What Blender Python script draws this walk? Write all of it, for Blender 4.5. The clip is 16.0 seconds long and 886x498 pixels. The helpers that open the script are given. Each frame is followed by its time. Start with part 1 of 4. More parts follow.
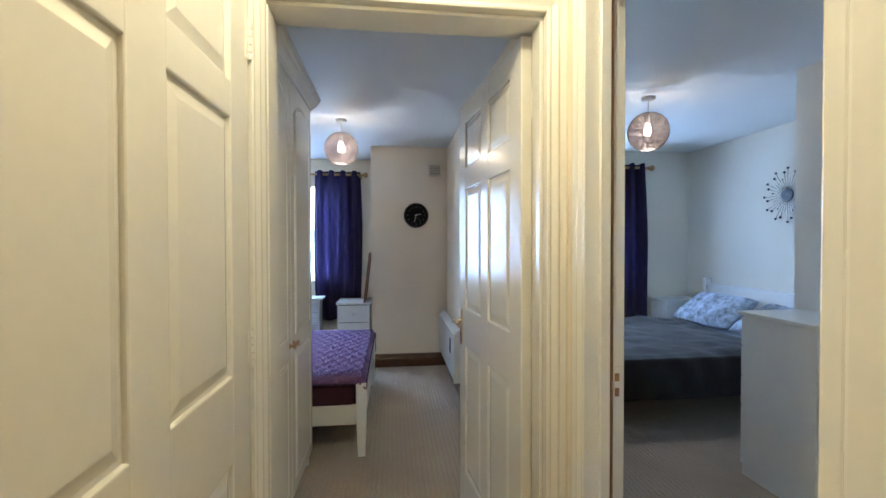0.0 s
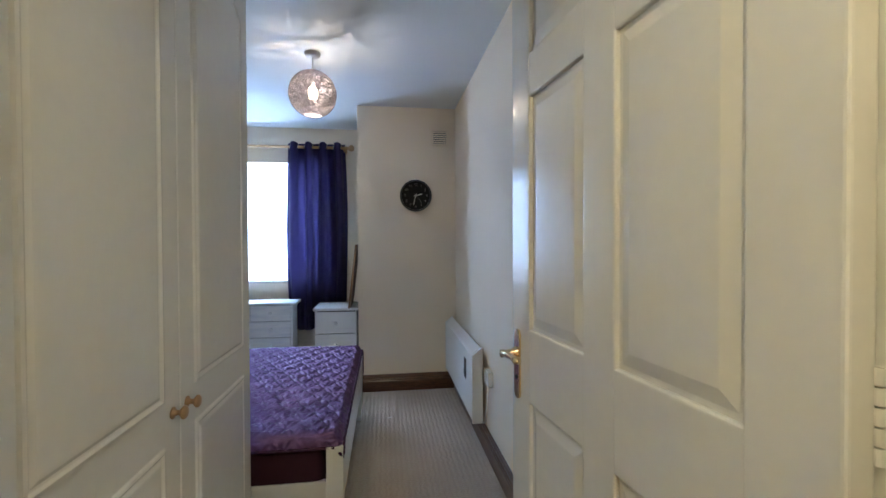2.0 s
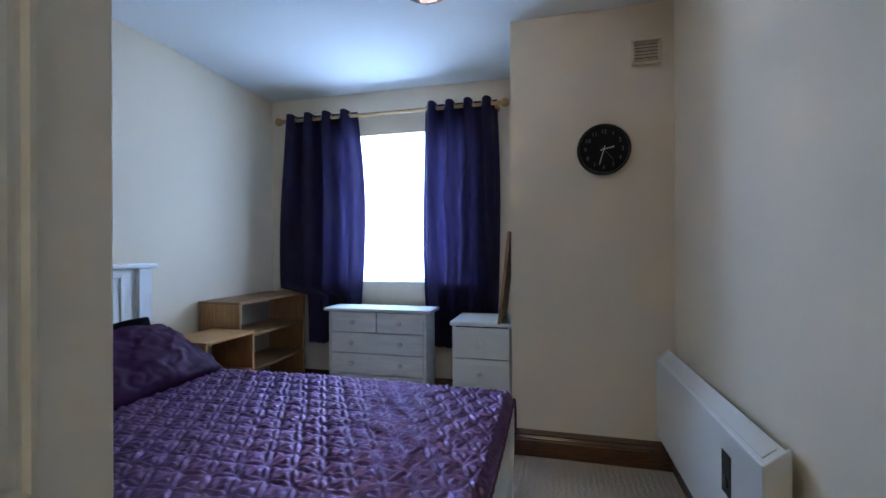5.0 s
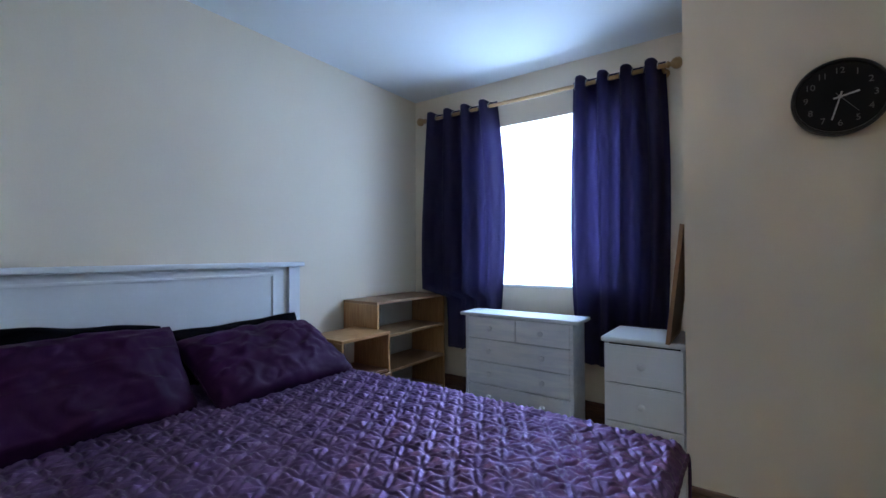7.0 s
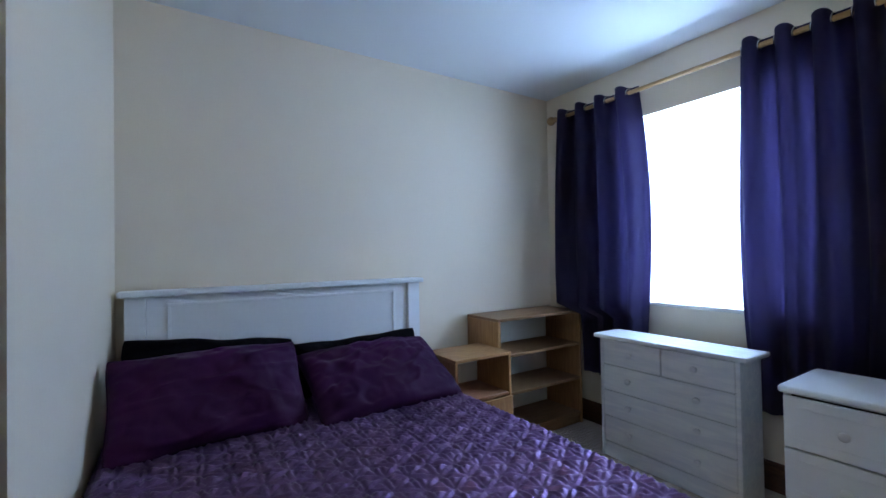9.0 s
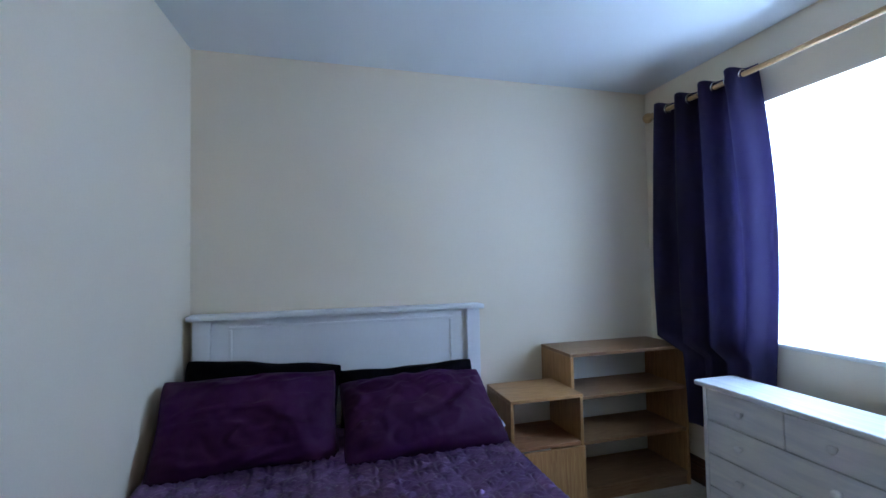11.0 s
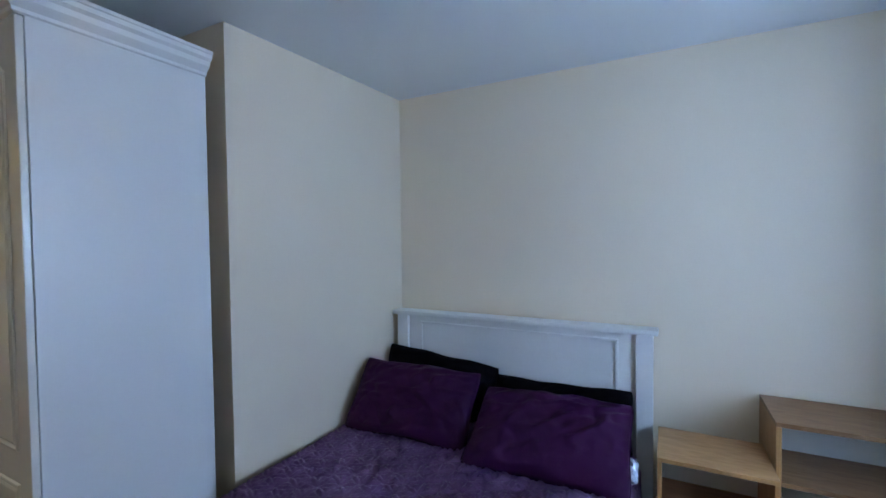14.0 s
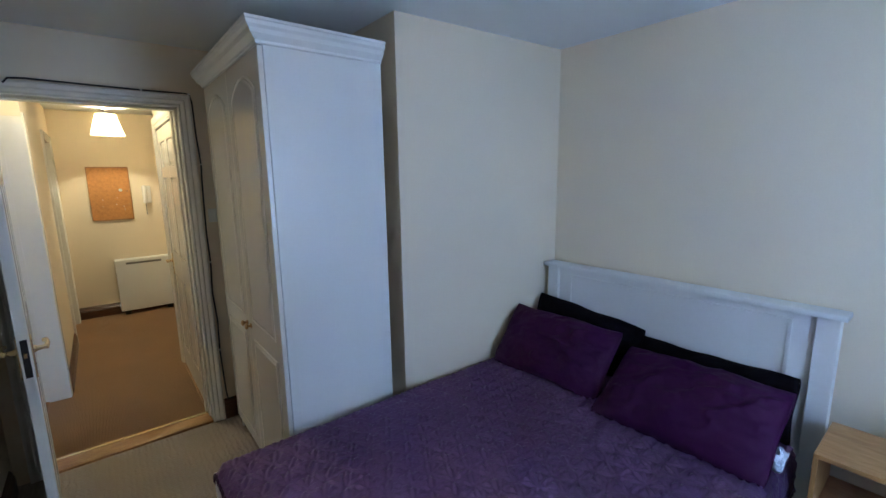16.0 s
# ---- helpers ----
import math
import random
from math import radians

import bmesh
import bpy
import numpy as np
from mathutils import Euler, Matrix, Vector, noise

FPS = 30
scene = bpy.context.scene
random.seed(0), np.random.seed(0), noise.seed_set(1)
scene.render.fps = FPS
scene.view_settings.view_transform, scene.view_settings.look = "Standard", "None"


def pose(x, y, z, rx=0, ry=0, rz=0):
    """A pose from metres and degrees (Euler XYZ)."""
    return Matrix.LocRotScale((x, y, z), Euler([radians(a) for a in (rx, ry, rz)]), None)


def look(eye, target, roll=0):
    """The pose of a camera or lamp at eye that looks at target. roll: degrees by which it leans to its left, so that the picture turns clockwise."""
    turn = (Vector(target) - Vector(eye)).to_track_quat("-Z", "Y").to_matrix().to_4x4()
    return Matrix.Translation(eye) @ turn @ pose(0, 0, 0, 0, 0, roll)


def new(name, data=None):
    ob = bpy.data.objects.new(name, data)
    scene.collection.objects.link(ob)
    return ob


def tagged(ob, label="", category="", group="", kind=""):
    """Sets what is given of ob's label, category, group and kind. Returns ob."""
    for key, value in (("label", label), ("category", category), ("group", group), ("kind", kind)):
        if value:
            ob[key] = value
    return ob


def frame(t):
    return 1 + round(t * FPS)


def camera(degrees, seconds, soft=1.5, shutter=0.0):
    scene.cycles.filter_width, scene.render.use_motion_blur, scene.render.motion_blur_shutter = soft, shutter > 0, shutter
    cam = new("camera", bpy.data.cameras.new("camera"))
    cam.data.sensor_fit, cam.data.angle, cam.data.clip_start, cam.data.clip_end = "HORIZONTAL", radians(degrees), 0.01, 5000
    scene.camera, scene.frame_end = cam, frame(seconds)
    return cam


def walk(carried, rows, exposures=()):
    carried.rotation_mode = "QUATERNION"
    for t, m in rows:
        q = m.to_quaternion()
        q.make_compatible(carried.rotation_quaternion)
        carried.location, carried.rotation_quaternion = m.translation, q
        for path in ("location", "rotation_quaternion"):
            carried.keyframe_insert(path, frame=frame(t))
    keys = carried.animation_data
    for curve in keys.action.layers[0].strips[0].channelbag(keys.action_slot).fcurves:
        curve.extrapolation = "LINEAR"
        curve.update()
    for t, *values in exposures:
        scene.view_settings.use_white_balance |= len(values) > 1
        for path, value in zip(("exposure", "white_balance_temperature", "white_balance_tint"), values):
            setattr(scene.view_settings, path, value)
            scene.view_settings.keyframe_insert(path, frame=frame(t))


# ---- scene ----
# camera and walk
cam = camera(92.1, 16.0)
ROWS = [
    (0.0, -0.004, 0.015, 1.355, -6.81, -0.86, -0.09),
    (0.5, -0.014, 0.258, 1.324, -7.05, -0.84, -0.10),
    (1.0, -0.013, 0.529, 1.294, -7.32, -0.88, -0.11),
    (1.5, -0.010, 0.799, 1.270, -7.46, -0.87, -0.19),
    (2.0, -0.004, 1.064, 1.251, -7.75, -0.82, -0.23),
    (2.5, 0.012, 1.316, 1.232, -7.75, -0.86, -0.30),
    (3.0, 0.022, 1.546, 1.215, -5.19, -0.52, -0.41),
    (3.5, 0.013, 1.765, 1.207, -1.19, -0.49, -0.41),
    (6.0, -0.016, 2.514, 1.100, 25.15, 0.44, -0.26),
    (6.5, -0.018, 2.573, 1.102, 30.24, 0.53, -0.31),
    (7.0, -0.012, 2.650, 1.107, 35.48, 0.65, -0.25),
    (7.5, 0.004, 2.727, 1.117, 40.20, 0.66, -0.70),
    (8.0, 0.026, 2.805, 1.137, 46.19, 0.70, -0.84),
    (8.5, 0.044, 2.888, 1.165, 51.68, 0.88, -1.01),
    (9.0, 0.067, 2.969, 1.196, 57.45, 0.81, -1.02),
    (9.5, 0.085, 3.055, 1.226, 61.81, 0.96, -1.03),
    (12.0, 0.054, 3.730, 1.343, 85.14, 1.57, -0.81),
    (12.5, 0.051, 3.890, 1.381, 91.09, 0.84, -0.66),
    (13.0, 0.031, 4.037, 1.420, 98.25, 0.39, -0.55),
    (13.5, 0.025, 4.161, 1.460, 106.30, 0.19, -0.51),
    (14.0, 0.033, 4.285, 1.512, 117.39, -1.58, -0.69),
    (14.5, 0.033, 4.389, 1.559, 127.38, -5.62, -0.94),
    (15.0, 0.038, 4.451, 1.595, 134.21, -8.73, -0.99),
    (15.5, 0.044, 4.492, 1.618, 138.69, -9.72, -0.94),
    (16.0, 0.062, 4.520, 1.640, 141.38, -9.97, -0.85),
]
walk(cam, [(t, pose(x, y, z, 90 + pitch, 0, yaw) @ pose(0, 0, 0, 0, 0, roll)) for t, x, y, z, yaw, pitch, roll in ROWS],
     exposures=[(0.0, 0.62), (1.0, 0.62), (2.0, 0.52), (3.0, 0.32), (4.0, 0.18), (6.0, 0.10), (12.0, 0.05), (14.0, 0.05), (16.0, 0.0)])

# ---- light ----
world = bpy.data.worlds.new("world")
scene.world = world
world.use_nodes = True
sky = world.node_tree.nodes.new("ShaderNodeTexSky")
sky.sky_type, sky.sun_disc = "NISHITA", False
sky.sun_elevation, sky.sun_rotation = radians(40), radians(200)
world.node_tree.links.new(sky.outputs[0], world.node_tree.nodes["Background"].inputs[0])
world.node_tree.nodes["Background"].inputs[1].default_value = 0.08


def lamp(name, kind, m, power, color, **more):
    data = bpy.data.lights.new(name, kind)
    data.energy, data.color = power, color
    if kind == "AREA":
        data.shape, data.size, data.size_y = "RECTANGLE", more["size"][0], more["size"][1]
    else:
        data.shadow_soft_size = more["radius"]
    ob = new(name, data)
    ob.matrix_world = m
    return ob


DAY = (0.42, 0.655, 1.08)
lamp("window_light", "AREA", look((-1.18, 5.72, 1.47), (-1.18, 4.0, 1.40)), 122, DAY, size=(1.12, 1.16))
lamp("window_light", "AREA", look((2.10, 4.86, 1.47), (2.10, 3.0, 1.30)), 80, DAY, size=(1.18, 1.16))
lamp("bulb_light", "POINT", pose(-0.43, 3.74, 2.150), 8, (1.0, 0.88, 0.74), radius=0.006)
lamp("bulb_light", "POINT", pose(1.84, 2.92, 2.150), 6, (1.0, 0.88, 0.74), radius=0.006)
lamp("bulb_light", "POINT", pose(-0.10, -1.42, 2.248), 32, (1.0, 0.925, 0.655), radius=0.025)
lamp("bulb_light", "POINT", pose(-0.05, 0.75, 2.285), 11.5, (1.0, 0.925, 0.655), radius=0.025)

# ---- materials ----


def material(name, color, rough=0.6, metal=0.0, vary=0.06, scale=3.0, grain=60.0, bump=0.0, stretch=(1, 1, 1), sheen=0.0, coat=0.0, local=False, spec=0.5):
    """A surface with broad stains and fine grain in its colour, gloss and relief."""
    m = bpy.data.materials.new(name)
    m.use_nodes = True
    n, l = m.node_tree.nodes, m.node_tree.links
    b = n["Principled BSDF"]
    b.inputs["Metallic"].default_value = metal
    b.inputs["Sheen Weight"].default_value = sheen
    b.inputs["Coat Weight"].default_value = coat
    b.inputs["Coat Roughness"].default_value = 0.15
    b.inputs["Specular IOR Level"].default_value = spec
    geo = n.new("ShaderNodeTexCoord") if local else n.new("ShaderNodeNewGeometry")
    src = geo.outputs["Object"] if local else geo.outputs["Position"]
    mp = n.new("ShaderNodeMapping")
    mp.inputs["Scale"].default_value = stretch
    l.new(src, mp.inputs[0])
    broad, fine = n.new("ShaderNodeTexNoise"), n.new("ShaderNodeTexNoise")
    broad.inputs["Scale"].default_value, broad.inputs["Detail"].default_value = scale, 3
    fine.inputs["Scale"].default_value, fine.inputs["Detail"].default_value = grain, 3
    l.new(mp.outputs[0], broad.inputs[0])
    l.new(mp.outputs[0], fine.inputs[0])
    mix = n.new("ShaderNodeMath")
    mix.operation = "ADD"
    l.new(broad.outputs[0], mix.inputs[0])
    l.new(fine.outputs[0], mix.inputs[1])
    ramp = n.new("ShaderNodeMapRange")
    ramp.inputs["From Min"].default_value, ramp.inputs["From Max"].default_value = 0.5, 1.5
    ramp.inputs["To Min"].default_value, ramp.inputs["To Max"].default_value = 1 - vary, 1 + vary
    l.new(mix.outputs[0], ramp.inputs[0])
    tint = n.new("ShaderNodeVectorMath")
    tint.operation = "SCALE"
    tint.inputs[0].default_value = color
    l.new(ramp.outputs[0], tint.inputs["Scale"])
    l.new(tint.outputs[0], b.inputs["Base Color"])
    gloss = n.new("ShaderNodeMapRange")
    gloss.inputs["To Min"].default_value, gloss.inputs["To Max"].default_value = max(0.03, rough - 0.03), min(1, rough + 0.03)
    l.new(broad.outputs[0], gloss.inputs[0])
    l.new(gloss.outputs[0], b.inputs["Roughness"])
    if bump:
        bp = n.new("ShaderNodeBump")
        bp.inputs["Strength"].default_value, bp.inputs["Distance"].default_value = min(1, bump), 0.004
        l.new(fine.outputs[0], bp.inputs["Height"])
        l.new(bp.outputs[0], b.inputs["Normal"])
    return m


def carpet(name, color, across, along, depth):
    """Loop pile in rows: knots across and along, in knots a metre."""
    m = material(name, color, 0.95, vary=0.22, scale=2.2, grain=220, sheen=0.15)
    n, l = m.node_tree.nodes, m.node_tree.links
    geo = n.new("ShaderNodeNewGeometry")
    sep = n.new("ShaderNodeSeparateXYZ")
    l.new(geo.outputs["Position"], sep.inputs[0])

    def wave(axis, freq, shift=None):
        mul = n.new("ShaderNodeMath")
        mul.operation, mul.inputs[1].default_value = "MULTIPLY", freq * 2 * math.pi
        l.new(sep.outputs[axis], mul.inputs[0])
        if shift:
            add = n.new("ShaderNodeMath")
            add.operation = "ADD"
            l.new(mul.outputs[0], add.inputs[0])
            l.new(shift, add.inputs[1])
            mul = add
        sn = n.new("ShaderNodeMath")
        sn.operation = "SINE"
        l.new(mul.outputs[0], sn.inputs[0])
        return sn.outputs[0]

    wob = n.new("ShaderNodeTexNoise")
    wob.inputs["Scale"].default_value = 30
    l.new(geo.outputs["Position"], wob.inputs[0])
    w5 = n.new("ShaderNodeMath")
    w5.operation, w5.inputs[1].default_value = "MULTIPLY", 9.0
    l.new(wob.outputs[0], w5.inputs[0])
    rows, knots = wave("Y", along, w5.outputs[0]), wave("X", across, w5.outputs[0])
    prod = n.new("ShaderNodeMath")
    prod.operation = "MULTIPLY_ADD"
    prod.inputs[1].default_value = 0.5
    l.new(rows, prod.inputs[0])
    l.new(knots, prod.inputs[2])
    tuft = n.new("ShaderNodeTexNoise")
    tuft.inputs["Scale"].default_value = 320
    l.new(geo.outputs["Position"], tuft.inputs[0])
    sm = n.new("ShaderNodeMath")
    sm.operation = "ADD"
    l.new(prod.outputs[0], sm.inputs[0])
    l.new(tuft.outputs[0], sm.inputs[1])
    bp = n.new("ShaderNodeBump")
    bp.inputs["Strength"].default_value, bp.inputs["Distance"].default_value = 0.9, depth
    l.new(sm.outputs[0], bp.inputs["Height"])
    l.new(bp.outputs[0], n["Principled BSDF"].inputs["Normal"])
    return m


def wood(name, light, dark, rough, stretch, ring=9.0, bump=0.15, coat=0.0):
    """Grain drawn out along one axis, with darker rings."""
    m = material(name, light, rough, vary=0.1, scale=2, grain=40, stretch=stretch, bump=bump, coat=coat)
    n, l = m.node_tree.nodes, m.node_tree.links
    b = n["Principled BSDF"]
    geo, mp = n.new("ShaderNodeNewGeometry"), n.new("ShaderNodeMapping")
    mp.inputs["Scale"].default_value = stretch
    l.new(geo.outputs["Position"], mp.inputs[0])
    wv = n.new("ShaderNodeTexNoise")
    wv.inputs["Scale"].default_value, wv.inputs["Detail"].default_value, wv.inputs["Distortion"].default_value = ring, 6, 1.2
    l.new(mp.outputs[0], wv.inputs[0])
    cr = n.new("ShaderNodeValToRGB")
    cr.color_ramp.elements[0].position, cr.color_ramp.elements[1].position = 0.35, 0.65
    cr.color_ramp.elements[0].color, cr.color_ramp.elements[1].color = (*dark, 1), (*light, 1)
    l.new(wv.outputs[0], cr.inputs[0])
    l.new(cr.outputs[0], b.inputs["Base Color"])
    return m


def woven(name, color, rough, thread, sheen, through_light=0.0, bump=0.35, spec=0.25):
    """Cloth with a crossing weave; through_light lets daylight glow through it."""
    m = material(name, color, rough, vary=0.12, scale=4, grain=thread, sheen=sheen, bump=bump, spec=spec)
    if through_light:
        n, l = m.node_tree.nodes, m.node_tree.links
        tr, mx = n.new("ShaderNodeBsdfTranslucent"), n.new("ShaderNodeMixShader")
        tr.inputs[0].default_value = (*color, 1)
        mx.inputs[0].default_value = through_light
        l.new(n["Principled BSDF"].outputs[0], mx.inputs[1])
        l.new(tr.outputs[0], mx.inputs[2])
        l.new(mx.outputs[0], n["Material Output"].inputs[0])
    return m


def see_through(name, clear, white):
    """Fine net: part open holes, part white thread that glows in the light behind it."""
    m = bpy.data.materials.new(name)
    m.use_nodes = True
    n, l = m.node_tree.nodes, m.node_tree.links
    n.remove(n["Principled BSDF"])
    tp, tr, df = n.new("ShaderNodeBsdfTransparent"), n.new("ShaderNodeBsdfTranslucent"), n.new("ShaderNodeBsdfDiffuse")
    a, b = n.new("ShaderNodeMixShader"), n.new("ShaderNodeMixShader")
    tr.inputs[0].default_value = df.inputs[0].default_value = (white, white, white, 1)
    geo, nz = n.new("ShaderNodeNewGeometry"), n.new("ShaderNodeTexNoise")
    mp = n.new("ShaderNodeMapping")
    mp.inputs["Scale"].default_value = (60, 60, 4)
    l.new(geo.outputs["Position"], mp.inputs[0])
    l.new(mp.outputs[0], nz.inputs[0])
    mr = n.new("ShaderNodeMapRange")
    mr.inputs["To Min"].default_value, mr.inputs["To Max"].default_value = 1 - clear - 0.15, 1 - clear + 0.15
    l.new(nz.outputs[0], mr.inputs[0])
    l.new(tr.outputs[0], a.inputs[1])
    l.new(df.outputs[0], a.inputs[2])
    a.inputs[0].default_value = 0.12
    l.new(mr.outputs[0], b.inputs[0])
    l.new(tp.outputs[0], b.inputs[1])
    l.new(a.outputs[0], b.inputs[2])
    l.new(b.outputs[0], n["Material Output"].inputs[0])
    return m


def glowing(name, color, strength):
    """A lit glass bulb: it glows, and the light of the filament inside passes through it."""
    m = bpy.data.materials.new(name)
    m.use_nodes = True
    n, l = m.node_tree.nodes, m.node_tree.links
    n.remove(n["Principled BSDF"])
    em, tp, ad = n.new("ShaderNodeEmission"), n.new("ShaderNodeBsdfTransparent"), n.new("ShaderNodeAddShader")
    em.inputs[0].default_value, em.inputs[1].default_value = (*color, 1), strength
    l.new(em.outputs[0], ad.inputs[0])
    l.new(tp.outputs[0], ad.inputs[1])
    l.new(ad.outputs[0], n["Material Output"].inputs[0])
    return m


def clear_glass(name):
    m = bpy.data.materials.new(name)
    m.use_nodes = True
    b = m.node_tree.nodes["Principled BSDF"]
    b.inputs["Transmission Weight"].default_value, b.inputs["Roughness"].default_value, b.inputs["IOR"].default_value = 1.0, 0.02, 1.45
    return m


CREAM = material("cream_wall_paint", (0.81, 0.70, 0.545), 0.75, vary=0.035, scale=1.3, grain=180, bump=0.10)
CREAM2 = material("pale_wall_paint", (0.80, 0.77, 0.68), 0.75, vary=0.035, scale=1.3, grain=180, bump=0.10)
CEIL = material("white_ceiling_paint", (0.78, 0.80, 0.80), 0.85, vary=0.02, scale=1.1, grain=120, bump=0.06)
GLOSS = material("white_gloss_paint", (0.80, 0.77, 0.70), 0.22, vary=0.03, scale=2.0, grain=35, bump=0.05)
FOIL = material("white_foil_board", (0.80, 0.80, 0.78), 0.36, vary=0.02, scale=2.0, grain=80, bump=0.03)
BEDWHITE = material("white_satin_lacquer", (0.80, 0.80, 0.79), 0.35, vary=0.03, scale=3, grain=60, bump=0.04)
PINE = wood("white_washed_pine", (0.80, 0.80, 0.79), (0.68, 0.69, 0.71), 0.42, (1.2, 9, 9), ring=3.0, bump=0.06)
PLASTIC = material("white_plastic", (0.78, 0.77, 0.74), 0.4, vary=0.02)
METALWHITE = material("white_enamelled_steel", (0.80, 0.80, 0.78), 0.3, vary=0.02, scale=2, grain=30)
SKIRT = wood("dark_varnished_wood", (0.115, 0.040, 0.014), (0.055, 0.018, 0.007), 0.3, (3, 3, 30), ring=3.0, bump=0.1, coat=0.3)
OAKSTRIP = wood("varnished_oak", (0.40, 0.20, 0.07), (0.28, 0.12, 0.04), 0.3, (3, 20, 20), ring=3.0, coat=0.3)
OAK = wood("oak_laminate", (0.47, 0.25, 0.10), (0.35, 0.17, 0.06), 0.45, (18, 2.5, 18), ring=3.0)
OAKDARK = wood("reddish_laminate", (0.34, 0.16, 0.075), (0.25, 0.11, 0.05), 0.4, (18, 2.5, 18), ring=3.0)
OAKUP = wood("upright_oak_laminate", (0.45, 0.235, 0.09), (0.32, 0.15, 0.05), 0.45, (30, 30, 2.0), ring=3.0)
WALNUT = wood("brown_veneer", (0.29, 0.155, 0.075), (0.21, 0.105, 0.045), 0.45, (18, 2.5, 18), ring=3.0)
BIRCH = wood("pale_beech", (0.58, 0.36, 0.16), (0.48, 0.27, 0.11), 0.35, (2, 20, 20), ring=3.0)
BOARD = wood("brown_hardboard", (0.30, 0.15, 0.06), (0.22, 0.10, 0.04), 0.5, (8, 8, 2), ring=4.0)
LOOP = carpet("beige_loop_carpet", (0.41, 0.335, 0.265), 34, 58, 0.0017)
PLUSH = carpet("tan_plush_carpet", (0.36, 0.185, 0.072), 130, 130, 0.003)
CURTAIN = woven("violet_curtain_cloth", (0.050, 0.040, 0.105), 0.8, 420, 0.03, 0.12)
NET = see_through("white_net", 0.16, 0.92)
QUILT = woven("plum_satin_quilt", (0.28, 0.16, 0.355), 0.35, 260, 0.0, bump=0.12, spec=0.7)
QUILT.node_tree.nodes["Principled BSDF"].inputs["Metallic"].default_value = 0.68
PIPING = woven("dark_plum_binding", (0.055, 0.018, 0.060), 0.5, 260, 0.0)
PLUM = woven("plum_cotton_satin", (0.038, 0.005, 0.040), 0.6, 320, 0.0, bump=0.18, spec=0.15)
SHEET = woven("dark_plum_sheet", (0.040, 0.010, 0.020), 0.7, 300, 0.0)
BLACKCLOTH = woven("black_cotton", (0.004, 0.0035, 0.005), 0.85, 300, 0.0, spec=0.08)
PALECLOTH = woven("pale_sheet", (0.55, 0.60, 0.70), 0.7, 300, 0.2)
GREYCLOTH = material("mottled_grey_blue_cotton", (0.34, 0.40, 0.49), 0.7, vary=1.1, scale=5, grain=22, sheen=0.2)
FUR = woven("charcoal_fleece", (0.017, 0.016, 0.022), 0.55, 40, 0.4, bump=0.7)
BRASS = material("polished_brass", (0.82, 0.66, 0.42), 0.2, metal=1.0, vary=0.05, grain=30)
BRONZE = material("aged_brass", (0.45, 0.28, 0.15), 0.3, metal=1.0, vary=0.1, grain=30)
STEEL = material("steel", (0.60, 0.60, 0.60), 0.25, metal=1.0, vary=0.05)
BLACK = material("black_plastic", (0.012, 0.012, 0.012), 0.3, vary=0.1)
GUNMETAL = material("dark_gunmetal", (0.10, 0.11, 0.13), 0.4, metal=0.7, vary=0.1)
SLATE = material("slate_blue_enamel", (0.030, 0.042, 0.062), 0.35, vary=0.1)
DIAL = material("matt_black_dial", (0.010, 0.010, 0.011), 0.6, vary=0.15, scale=8, spec=0.15)
GREYINK = material("grey_print", (0.17, 0.17, 0.17), 0.6, vary=0.03)
PALEINK = material("pale_print", (0.60, 0.60, 0.58), 0.5, vary=0.03)
RATTAN = material("mauve_brown_paper_cord", (0.21, 0.18, 0.19), 0.8, vary=0.25, scale=30, grain=200)
PARCH = woven("cream_ribbed_shade_cloth", (0.84, 0.74, 0.54), 0.8, 200, 0.0, 0.45)
CORK = material("cork", (0.48, 0.22, 0.075), 0.9, vary=0.30, scale=40, grain=160, bump=0.6)
CABLE = material("black_cable", (0.012, 0.012, 0.012), 0.45)
DARKGAP = material("dark_slot", (0.03, 0.025, 0.02), 0.7)
BULB = glowing("lit_bulb", (1.0, 0.86, 0.66), 6.0)
GLASS = clear_glass("window_glass")

# ---- mesh helpers ----


def mesh_of(bm, mat, smooth=False):
    me = bpy.data.meshes.new("mesh")
    bmesh.ops.recalc_face_normals(bm, faces=bm.faces)
    if smooth:
        for f in bm.faces:
            f.smooth = True
    bm.to_mesh(me)
    bm.free()
    me.materials.append(mat)
    return me


def part(name, bm, mat, parent=None, label="", smooth=False):
    ob = new(name, mesh_of(bm, mat, smooth))
    if parent:
        ob.parent = parent
    return tagged(ob, label)


def thing(name, m, label, category, group=""):
    ob = new(name)
    ob.empty_display_size = 0.1
    ob.matrix_world = m
    return tagged(ob, label, category, group)


def structure(name, bm, mat, label, category, smooth=False):
    return tagged(part(name, bm, mat, None, label, smooth), category=category, kind="structure")


def box(bm, x0, x1, y0, y1, z0, z1, bevel=0.0, seg=2):
    r = bmesh.ops.create_cube(bm, size=1.0)
    for v in r["verts"]:
        v.co = Vector(((x0 + x1) / 2 + v.co.x * (x1 - x0), (y0 + y1) / 2 + v.co.y * (y1 - y0), (z0 + z1) / 2 + v.co.z * (z1 - z0)))
    if bevel:
        es = list({e for v in r["verts"] for e in v.link_edges})
        bmesh.ops.bevel(bm, geom=es, offset=bevel, segments=seg, affect="EDGES", profile=0.6)
    return bm


def boxes(*specs, bevel=0.0):
    bm = bmesh.new()
    for s in specs:
        box(bm, *s, bevel=bevel)
    return bm


